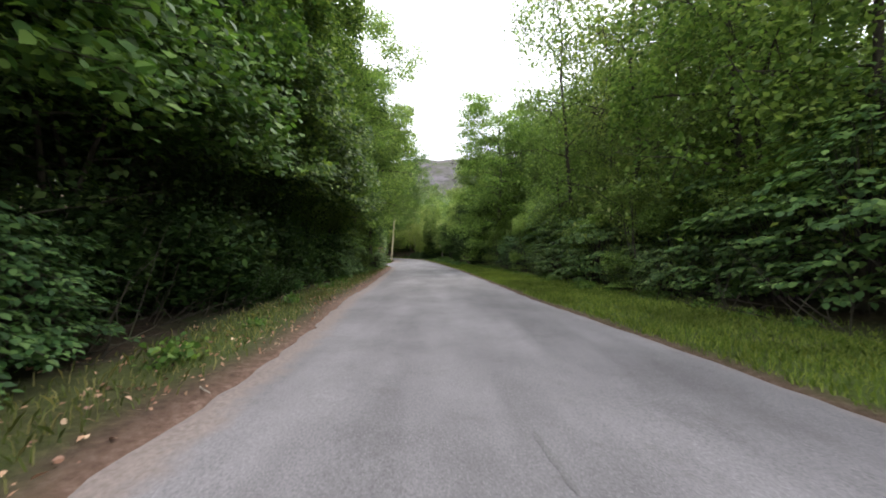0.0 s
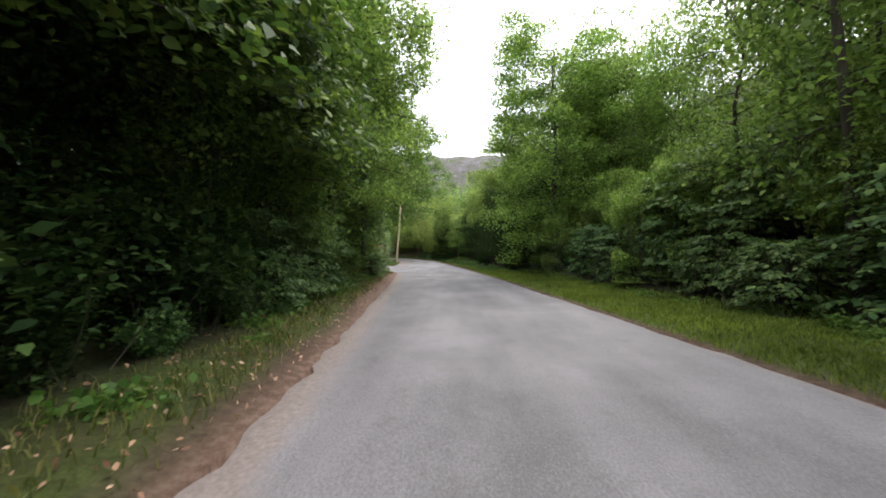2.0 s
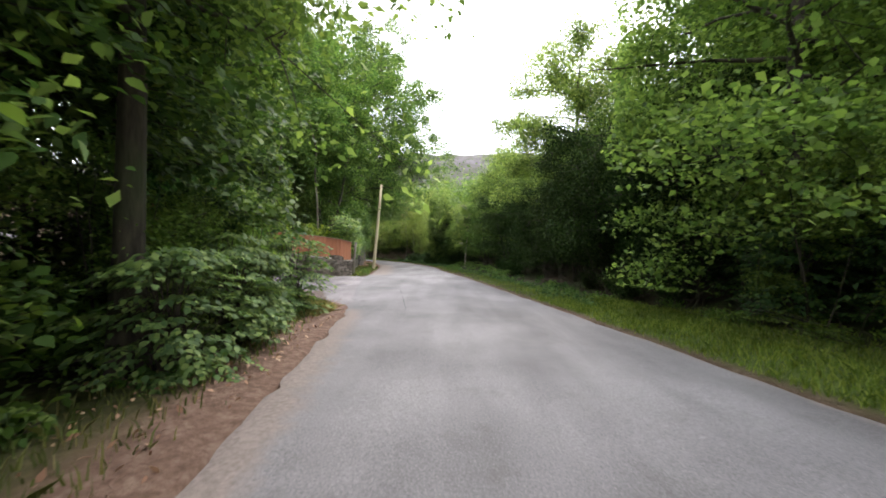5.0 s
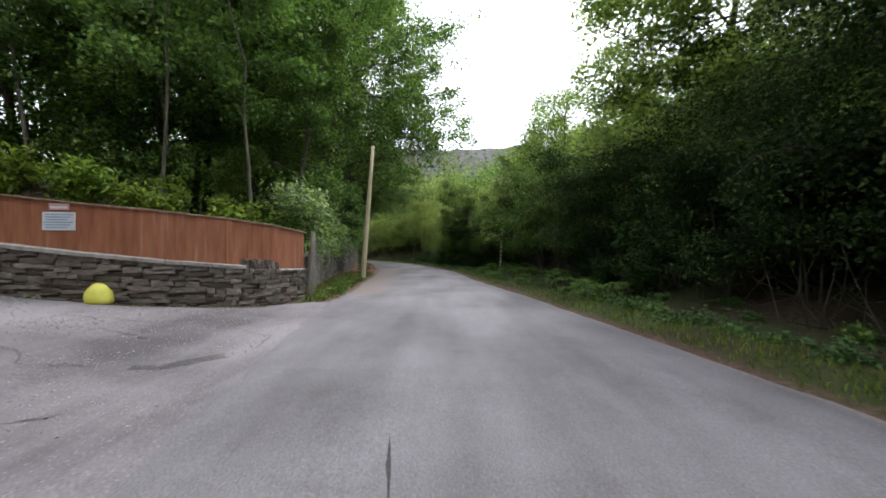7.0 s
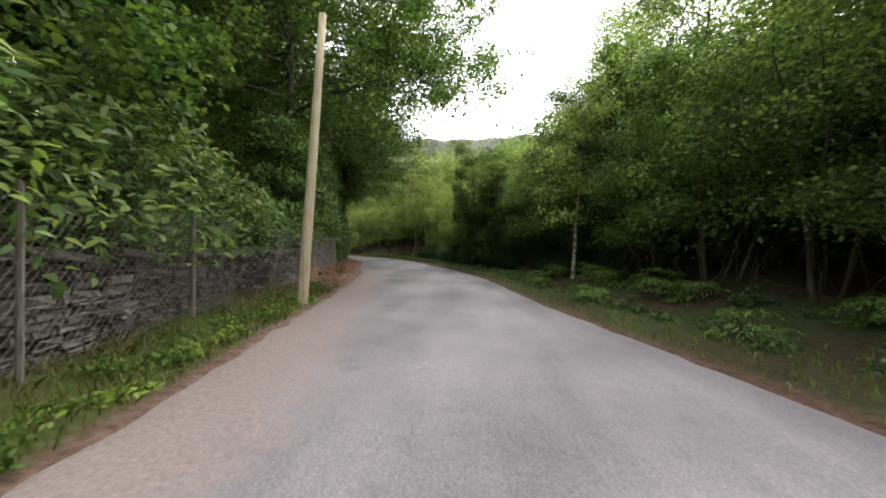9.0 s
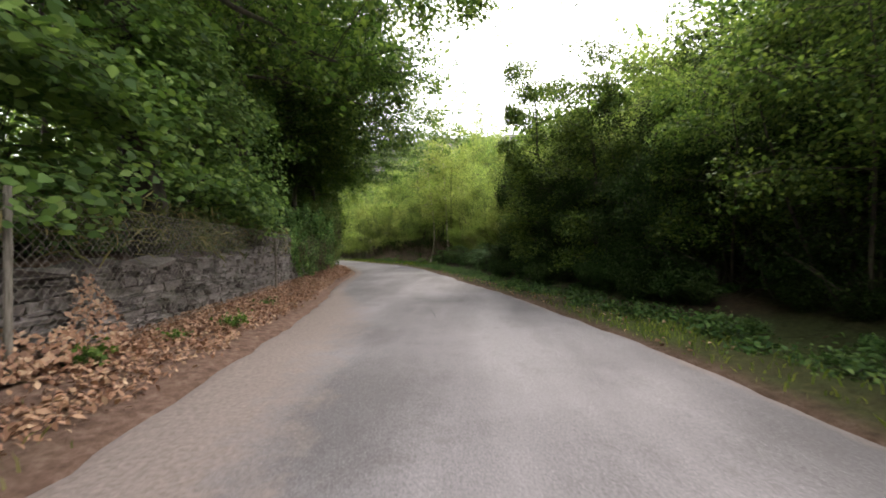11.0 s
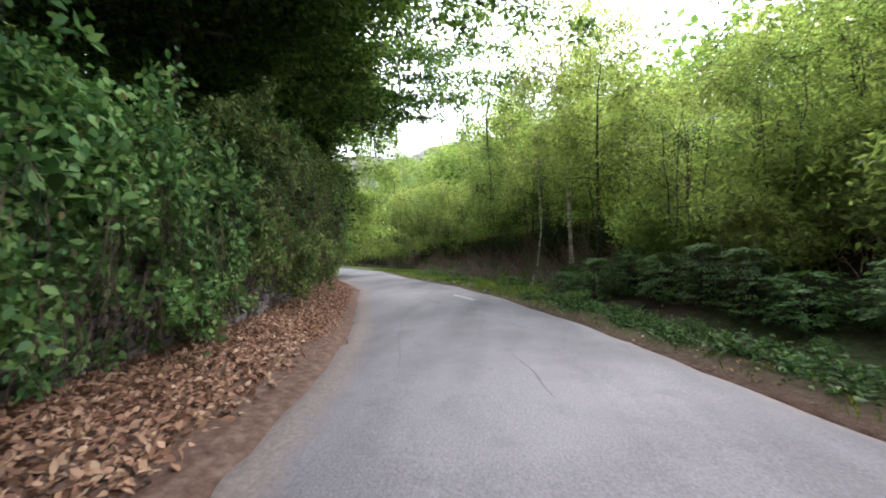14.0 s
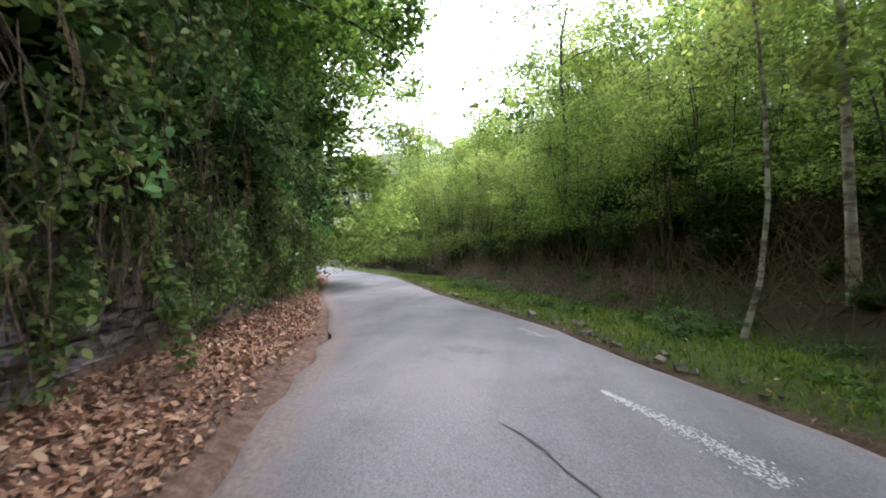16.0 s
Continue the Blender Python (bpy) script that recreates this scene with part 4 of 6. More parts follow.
# ---------------------------------------------------------------- walls, fences, pole
def plain_material(name, dark, light, scale=6, roughness=0.8, stretch=None, bump=0.4, vary=0.0, streak=None):
    n = Nodes(name)
    f = n.noise(scale, 6, 0.62, None, stretch)
    col = n.ramp(f, (0.32, dark), (0.68, light))
    if streak:
        col = n.mix(n.ramp(n.noise(5, 5, 0.7, None, (2.2, 2.2, 0.14)), (0.53, 0.0), (0.68, 0.8)), col, streak)
    if vary:
        col = n.mix(1.0, col, n.ramp(n.random(), (0.0, 1 - vary), (1.0, 1 + vary)), "MULTIPLY")
    n.bump(f, bump, 0.01)
    return n.done(col, roughness)


MORTAR = plain_material("dark_joint", (0.045, 0.039, 0.034), (0.11, 0.096, 0.084), 18)
CONCRETE = plain_material("weathered_concrete", (0.24, 0.22, 0.2), (0.47, 0.44, 0.4), 7)
RUST_BOARD = plain_material("red_brown_board", (0.25, 0.088, 0.045), (0.4, 0.158, 0.08), 3, 0.62, (3, 3, 0.35), 0.15, 0.04, (0.46, 0.25, 0.18))
PALE_RAIL = plain_material("weathered_capping", (0.26, 0.19, 0.13), (0.46, 0.37, 0.27), 9)
POST_WOOD = plain_material("grey_timber", (0.11, 0.095, 0.08), (0.28, 0.25, 0.215), 14, 0.9, (4, 4, 0.4))
POLE_WOOD = plain_material("pale_pole_timber", (0.36, 0.29, 0.175), (0.62, 0.53, 0.36), 12, 0.8, (5, 5, 0.25), 0.3, 0, (0.2, 0.17, 0.12))
STEEL_WIRE = plain_material("galvanised_wire", (0.13, 0.115, 0.1), (0.27, 0.245, 0.215), 30, 0.6)
YELLOW = plain_material("yellow_paint", (0.62, 0.58, 0.07), (0.8, 0.76, 0.16), 5, 0.6)
WHITE_SIGN = plain_material("white_sign_plate", (0.66, 0.68, 0.71), (0.8, 0.81, 0.84), 3, 0.4)
PINK_SIGN = plain_material("faded_red_plate", (0.6, 0.33, 0.31), (0.75, 0.5, 0.47), 5, 0.5)
BLUE_INK = plain_material("blue_grey_print", (0.26, 0.36, 0.48), (0.36, 0.46, 0.56), 8, 0.5)
DIRT = plain_material("bare_dark_dirt", (0.05, 0.036, 0.03), (0.15, 0.112, 0.095), 7, 0.95, None, 0.8)
TWIG = plain_material("dead_twig", (0.09, 0.06, 0.045), (0.24, 0.17, 0.125), 12, 0.9)
TAR = plain_material("dark_crack_fill", (0.03, 0.03, 0.03), (0.07, 0.068, 0.066), 30, 0.9)
PATCH = asphalt_material("darker_asphalt_patch", (0.095, 0.09, 0.094), (0.165, 0.157, 0.162))
BROKEN = asphalt_material("broken_dark_asphalt", (0.04, 0.036, 0.038), (0.13, 0.118, 0.122), 0.5)
CHALK = plain_material("white_scuff", (0.38, 0.38, 0.375), (0.55, 0.55, 0.54), 12, 0.9)


def along(points):
    """A walk along a plan polyline: returns its length and a function from distance to (x, y, direction)."""
    pts = [Vector(p).to_2d() for p in points]
    dist = [0.0]
    for a, b in zip(pts, pts[1:]):
        dist.append(dist[-1] + (b - a).length)

    def at(s):
        i = max(0, min(len(pts) - 2, int(np.searchsorted(dist, s)) - 1))
        u = (s - dist[i]) / (dist[i + 1] - dist[i])
        p = pts[i].lerp(pts[i + 1], u)
        d = (pts[i + 1] - pts[i]).normalized()
        return p.x, p.y, d
    return dist[-1], at


def stone_mesh(seed, material, worn=1.0):
    """A rough slab of slate one metre long, deep and high, with worn corners; 28 faces of triangles."""
    rng = random.Random(seed)
    bm = bmesh.new()
    bmesh.ops.create_cube(bm, size=1.0)
    bmesh.ops.bevel(bm, geom=list(bm.edges), offset=0.07, segments=1, affect="EDGES")
    for v in bm.verts:
        v.co += worn * Vector((rng.uniform(-0.07, 0.07), rng.uniform(-0.1, 0.1), rng.uniform(-0.13, 0.13)))
    mesh = bpy.data.meshes.new("stone")
    bm.to_mesh(mesh)
    bm.free()
    mesh.materials.append(material)
    return mesh


STONES = [stone_mesh(400 + i, STONE) for i in range(9)]
SLABS = [stone_mesh(430 + i, SLATE, 1.5) for i in range(11)]


def stone_box_data(mesh):
    return np.array([v.co[:] for v in mesh.vertices]), [tuple(p.vertices) for p in mesh.polygons]


STONE_DATA = {m.name: stone_box_data(m) for m in STONES + SLABS}


def stone_wall(wall, points, base_of, height_of, depth, single, seed, cope=0.0, proud=0.06, big=1.0, stones=STONES, cope_at=lambda s: True, courses=(0.05, 0.07, 0.09, 0.12, 0.15), slant=4):
    """Courses of slate along a plan line. single(s): whether stones there are objects of their own."""
    rng = random.Random(seed)
    length, at = along(points)
    loose_v, loose_f = [], []
    count = 0
    core = []
    steps = max(2, int(length / 0.5))
    for i in range(steps + 1):
        x, y, d = at(length * i / steps)
        n = Vector((-d.y, d.x))
        z0, h = base_of(x, y), height_of(length * i / steps)
        for o, z in ((0.06, z0 - 0.3), (0.06, z0 + h - 0.08), (depth - 0.02, z0 + h - 0.08), (depth - 0.02, z0 - 0.3)):
            core.append((x + n.x * o, y + n.y * o, z))
    faces = []
    for i in range(steps):
        for k in range(4):
            a, b = i * 4 + k, i * 4 + (k + 1) % 4
            faces.append((a, b, b + 4, a + 4))
    faces += [(0, 1, 2, 3), tuple(steps * 4 + k for k in (3, 2, 1, 0))]
    part("core", (core, faces), MORTAR, wall)
    z = -0.06
    top = max(height_of(length * i / 20) for i in range(21))
    while z < top - 0.03:
        ch = rng.choice(courses) * big
        s = 0.0
        while s < length - 0.03:
            w = min(length - s, rng.choice((0.13, 0.2, 0.28, 0.38, 0.55)) * rng.uniform(0.85, 1.15) * (0.6 + 0.4 * big))
            mid = min(max(s + w / 2, 0), length)
            if z + ch * 0.5 < height_of(mid):
                x, y, d = at(mid)
                n = Vector((-d.y, d.x))
                dep = 0.2 + rng.uniform(-0.03, 0.04)
                o = dep / 2 - rng.uniform(-0.5 * proud, proud)
                m = (pose(x + n.x * o, y + n.y * o, base_of(x, y) + z + ch / 2, rng.uniform(-4, 4), rng.uniform(-slant, slant), math.degrees(math.atan2(d.y, d.x)) + rng.uniform(-5, 5))
                     @ Matrix.Diagonal((w * 0.97, dep, ch * (rng.uniform(0.86, 0.99) if big == 1 else rng.uniform(0.68, 1.04)), 1)))
                k = rng.randrange(len(stones))
                if single(mid) and count < 290:
                    ob = new("stone", stones[k])
                    ob.parent = wall
                    ob.matrix_basis = m
                    count += 1
                else:
                    v = STONE_DATA[stones[k].name][0] @ np.array(m.to_3x3()).T + np.array(m.translation)
                    base = len(loose_v)
                    loose_v += [tuple(q) for q in v]
                    loose_f += [tuple(i + base for i in f) for f in STONE_DATA[stones[k].name][1]]
            s += w
        z += ch
    if cope:
        s = 0.0
        while s < length:
            w = rng.uniform(0.05, 0.13) if cope > 0.15 else rng.uniform(0.5, 1.1)
            mid = min(s + w / 2, length)
            x, y, d = at(mid)
            n = Vector((-d.y, d.x))
            ch = cope * rng.uniform(0.75, 1.1)
            m = (pose(x + n.x * depth * 0.45, y + n.y * depth * 0.45, base_of(x, y) + height_of(mid) + ch / 2 - 0.02, rng.uniform(-4, 4), rng.uniform(-14, 10), math.degrees(math.atan2(d.y, d.x)))
                 @ Matrix.Diagonal((w * 0.9, depth * 1.08, ch, 1)))
            if cope_at(mid):
                ob = new("coping_stone", stones[rng.randrange(len(stones))])
                ob.parent = wall
                ob.matrix_basis = m
            s += w
    if loose_v:
        tagged(part("stonework", (loose_v, loose_f), stones[0].materials[0], wall), kind="stuff")
    return wall


wall_1 = tagged(new("wall_1"), "low grey slate wall under the red-brown fence", "stone wall", kind="structure")
corner_run = list(reversed(corner_wall))
stone_wall(wall_1, corner_run, lambda x, y: ramp_up(x) - 0.02, lambda s: 0.74, 0.42, lambda s: True, 3, proud=0.02, courses=(0.06, 0.075, 0.09, 0.11), slant=2)



def ledge(wall, points, z_of, out, deep, thick, seed, begin, end):
    """Worn concrete coping in uneven lengths along a wall."""
    rng = random.Random(seed)
    length, at = along(points)
    s = begin
    while s < end - 0.05:
        w = min(rng.uniform(0.7, 1.3), end - s)
        verts, faces = [], []
        n = max(2, int(w / 0.12))
        for i in range(n + 1):
            q = s + 0.006 + (w - 0.012) * i / n
            x, y, d = at(q)
            nn = Vector((-d.y, d.x))
            z = z_of(x, y) + 0.012 * noise.noise((q * 5, seed, 0))
            lip = out + 0.012 * noise.noise((q * 9, seed, 2))
            for o, h in ((-lip, 0.012), (-lip, thick - 0.015), (-lip + 0.02, thick), (deep, thick), (deep, 0.0)):
                verts.append((x + nn.x * o, y + nn.y * o, z + h))
        for i in range(n):
            for k in range(5):
                a, b = i * 5 + k, i * 5 + (k + 1) % 5
                faces.append((a, b, b + 5, a + 5))
        faces += [(4, 3, 2, 1, 0), tuple(n * 5 + k for k in range(5))]
        part("coping", (verts, faces), CONCRETE, wall, "pale worn concrete coping")
        s += w


ledge(wall_1, corner_run, lambda x, y: ramp_up(x) + 0.715, 0.05, 0.44, 0.085, 4, 0.0, 4.7)
ledge(wall_1, corner_run, lambda x, y: ramp_up(x) + 0.69, 0.03, 0.4, 0.05, 14, 5.5, 6.5)
for k in range(9):
    cx, cy, cd = along(corner_run)[1](4.76 + 0.085 * k)
    cn = Vector((-cd.y, cd.x))
    up = new("coping_stone", STONES[k % len(STONES)])
    up.parent = wall_1
    up.matrix_basis = pose(cx + cn.x * 0.2, cy + cn.y * 0.2, ramp_up(cx) + 0.82, 2, 3, math.degrees(math.atan2(cd.y, cd.x))) @ Matrix.Diagonal((0.08, 0.38, 0.2 - 0.02 * (k % 3), 1))

line_a = [(wall_line(y), y) for y in [44.1 + 0.5 * i for i in range(33)]]
line_b = [(wall_line(y), y) for y in [60.2 + 0.5 * i for i in range(61)]]
low_top = curve_of([(0, 0.95), (8, 0.9), (13, 0.85), (17, 0.9)])
tall = curve_of([(0, 0.9), (3.5, 1.15), (6.5, 1.25), (40, 1.25)])
wall_2 = tagged(new("wall_2"), "rough dry-stone slate wall holding back the wooded bank", "stone wall", kind="structure")
stone_wall(wall_2, line_a, lambda x, y: ground_height(x + 0.15, y) - 0.02, low_top, 0.45, lambda s: 0 < s < 4.5 or 11 < s < 16, 5, 0.1, 0.05, 0.8, SLABS, slant=2)
wall_4 = tagged(new("wall_4"), "high dry-stone wall of large grey slabs with upright coping stones", "stone wall", kind="structure")
stone_wall(wall_4, line_b, lambda x, y: ground_height(x + 0.15, y) - 0.02, tall, 0.45, lambda s: 0 < s < 7.0 or 13.5 < s < 18, 6, 0.3, 0.08, 1.15, SLABS, lambda s: 4.2 < s < 7.2, (0.05, 0.07, 0.09, 0.13), 6)

line_c = [(-11.5, 36.2), (-7.75, 35.9), (-7.35, 34.2), (-6.9, 31.5), (-6.5, 29.5)]
wall_3 = tagged(new("wall_3"), "ivy-grown slate wall at the mouth of the side road", "stone wall", kind="structure")
stone_wall(wall_3, list(reversed(line_c)), lambda x, y: max(0.0, ramp_up(x)) - 0.03, lambda s: 1.1, 0.4, lambda s: 2 < s < 7, 8, 0.08, 0.01, courses=(0.07, 0.09, 0.11), slant=1)
ledge(wall_3, list(reversed(line_c)), lambda x, y: max(0.0, ramp_up(x)) + 1.08, 0.04, 0.44, 0.07, 24, 2.0, 7.0)


def board_fence(label, points, foot_of, top_of, inset):
    fence = new("board_fence")
    length, at = along(points)
    width = 0.152
    n = int(length / width)
    for i in range(n):
        x, y, d = at((i + 0.5) * width)
        nrm = Vector((-d.y, d.x))
        x, y = x + nrm.x * inset, y + nrm.y * inset
        z0, z1 = foot_of(x, y), top_of((i + 0.5) * width)
        bm = bmesh.new()
        bmesh.ops.create_cube(bm, size=1.0)
        for v in bm.verts:
            v.co = Vector((v.co.x * (width - 0.0012), v.co.y * 0.022 + (0.0012 if i % 2 else 0.0), z0 + (v.co.z + 0.5) * (z1 - z0)))
        board = part("board", bm, RUST_BOARD, fence)
        board.matrix_basis = pose(x, y, 0, 0, 0, math.degrees(math.atan2(d.y, d.x)))
    verts, faces = [], []
    steps = 24
    for i in range(steps + 1):
        s = length * i / steps
        x, y, d = at(s)
        nrm = Vector((-d.y, d.x))
        z = top_of(s)
        for o, h in ((inset - 0.05, 0.0), (inset - 0.05, 0.022), (inset + 0.05, 0.022), (inset + 0.05, 0.0)):
            verts.append((x + nrm.x * o, y + nrm.y * o, z + h))
    for i in range(steps):
        for k in range(4):
            a, b = i * 4 + k, i * 4 + (k + 1) % 4
            faces.append((a, b, b + 4, a + 4))
    part("capping_rail", (verts, faces), PALE_RAIL, fence, "pale weathered capping rail")
    for s in (0.1, length * 0.34, length * 0.67, length - 0.1):
        x, y, d = at(s)
        nrm = Vector((-d.y, d.x))
        z0 = foot_of(x, y)
        bm = bmesh.new()
        bmesh.ops.create_cube(bm, size=1.0)
        for v in bm.verts:
            v.co = Vector((v.co.x * 0.09, v.co.y * 0.09, (v.co.z + 0.5) * (top_of(s) - z0 - 0.01)))
        post = part("post", bm, RUST_BOARD, fence)
        post.matrix_basis = pose(x + nrm.x * (inset + 0.07), y + nrm.y * (inset + 0.07), z0, 0, 0, math.degrees(math.atan2(d.y, d.x)))
    return tagged(fence, label, "fence")


fence_top = curve_of([(0, 2.26), (2.0, 2.06), (4.2, 1.9), (6.6, 1.73), (7.2, 1.7)])
board_fence("red-brown vertical board fence standing on the slate wall", corner_run + [(-6.88, 44.0)], lambda x, y: 0.735 + ramp_up(x), fence_top, 0.2)
board_fence("red-brown board fence panel beside the driveway", [(-7.85, 36.0), (-12.0, 36.3)], lambda x, y: 1.12 + ramp_up(x), lambda s: 2.3 + 0.09 * s, 0.12)


def box_part(name, size, material, parent, m, label="", bevel=0.006):
    bm = bmesh.new()
    bmesh.ops.create_cube(bm, size=1.0)
    for v in bm.verts:
        v.co = Vector((v.co.x * size[0], v.co.y * size[1], v.co.z * size[2]))
    if bevel:
        bmesh.ops.bevel(bm, geom=list(bm.edges), offset=bevel, segments=1, affect="EDGES")
    ob = part(name, bm, material, parent, label)
    ob.matrix_basis = m
    return ob


# notice boards on the fence
fl, fat = along(corner_run)
sx, sy, sd = fat(1.7)
sn = Vector((-sd.y, sd.x))
turn = math.degrees(math.atan2(sd.y, sd.x))
sign = tagged(new("notice_board"), "white rectangular notice board with unreadable blue-grey print on the fence", "sign")
sign.matrix_basis = pose(sx + sn.x * 0.178, sy + sn.y * 0.178, 1.75, 0, 0, turn)
box_part("plate", (0.49, 0.012, 0.32), WHITE_SIGN, sign, pose(0, 0, 0))
for k in range(6):
    box_part("print_line", (0.42 - 0.05 * (k % 3), 0.004, 0.022), BLUE_INK, sign, pose(-0.015 * (k % 3), -0.0075, 0.115 - 0.045 * k), bevel=0)
small_sign = tagged(new("small_sign"), "small faded red and white plate above the notice board", "sign")
small_sign.matrix_basis = pose(sx + sn.x * 0.178, sy + sn.y * 0.178, 2.0, 0, 0, turn)
box_part("plate", (0.3, 0.012, 0.12), PINK_SIGN, small_sign, pose(0, 0, 0))
box_part("white_band", (0.24, 0.018, 0.04), WHITE_SIGN, small_sign, pose(0, 0, -0.01), bevel=0)


def boulder():
    bm = bmesh.new()
    bmesh.ops.create_icosphere(bm, subdivisions=3, radius=1.0)
    for v in bm.verts:
        c = v.co
        k = 1 + 0.1 * noise.noise(c * 1.3) + 0.03 * noise.noise(c * 4)
        v.co = Vector((c.x * 0.2 * k, c.y * 0.19 * k, max(-0.05, c.z * 0.29 * k)))
    ob = shade_smooth(part("boulder", bm, YELLOW, None))
    ob.matrix_basis = pose(-9.22, 40.46, ramp_up(-9.22) + 0.03)
    return tagged(ob, "yellow-painted rounded boulder at the foot of the wall", "boulder")


boulder()


def round_post(name, label, category, x, y, height, radius, material, lean=(0, 0), top=0.85, group=""):
    pts = [(lean[0] * height * t, lean[1] * height * t, -0.3 + (height + 0.3) * t) for t in (0, 0.2, 0.5, 0.8, 1.0)]
    v, f = tube(pts, [radius * (1 - (1 - top) * t) for t in (0, 0.2, 0.5, 0.8, 1.0)], 12)
    f.append(tuple(range(48, 60)))
    ob = shade_smooth(part(name, (v, f), material, None))
    ob.matrix_basis = pose(x, y, ground_height(x, y))
    return tagged(ob, label, category, group)


round_post("utility_pole", "tall pale timber utility pole leaning slightly beside the wall", "pole", -7.28, 51.7, 6.15, 0.115, POLE_WOOD, (0.072, 0.03), 0.7)
round_post("gate_post", "stout weathered grey timber gate post at the end of the fence", "post", -6.98, 43.98, 1.62, 0.055, POST_WOOD, (0.085, 0.02), 0.92)
round_post("gate_post", "leaning grey timber gate post beside the driveway", "post", -11.95, 40.0, 1.55, 0.13, POST_WOOD, (0.05, 0), 0.9)


def chain_link(y0, y1, height, apart=2.75, first=0.1):
    """Diamond wire mesh on thin posts, just in front of the wall."""
    fence = new("chain_link_fence")
    line = [(wall_line(y) + 0.28, y) for y in np.arange(y0, y1 + 0.01, 0.5)]
    length, at = along(line)
    wires = []
    pitch, r = 0.1, 0.0022
    n = int(length / pitch)

    def point(s, z):
        s = min(max(s, 0.0), length)
        x, y, d = at(s)
        return (x + 0.02 * math.sin(s * 3.1) * z, y, ground_height(x, y) + 0.05 + z)
    for i in range(-int(height / pitch), n):
        for sign_ in (1, -1):
            s0 = i * pitch if sign_ > 0 else i * pitch + height
            pts = [point(s0 + sign_ * z, z) for z in [height * q / 12 for q in range(13)] if 0 <= s0 + sign_ * z <= length]
            if len(pts) > 1:
                wires.append(tube(pts, [r] * len(pts), 3))
    for z in (0.02, height):
        wires.append(tube([point(length * k / 60, z) for k in range(61)], [0.003] * 61, 3))
    tagged(part("wire_mesh", joined(wires), STEEL_WIRE, fence, "rusty diamond wire mesh"), kind="stuff")
    s = first
    while s < length:
        x, y, d = at(s)
        p = part("post", tube([(0, 0, -0.2), (0.01, 0.01, height * 0.5), (0.0, 0.03, height + 0.12)], [0.032, 0.03, 0.028], 8), POST_WOOD, fence)
        p.matrix_basis = pose(x, y, ground_height(x, y))
        s += apart
    return tagged(fence, "rusty chain-link fence on thin posts before the stone wall", "fence")


chain_link(43.9, 51.2, 1.45, 2.75, 2.8)
chain_link(52.6, 66.3, 1.5, 7.6, 4.3)


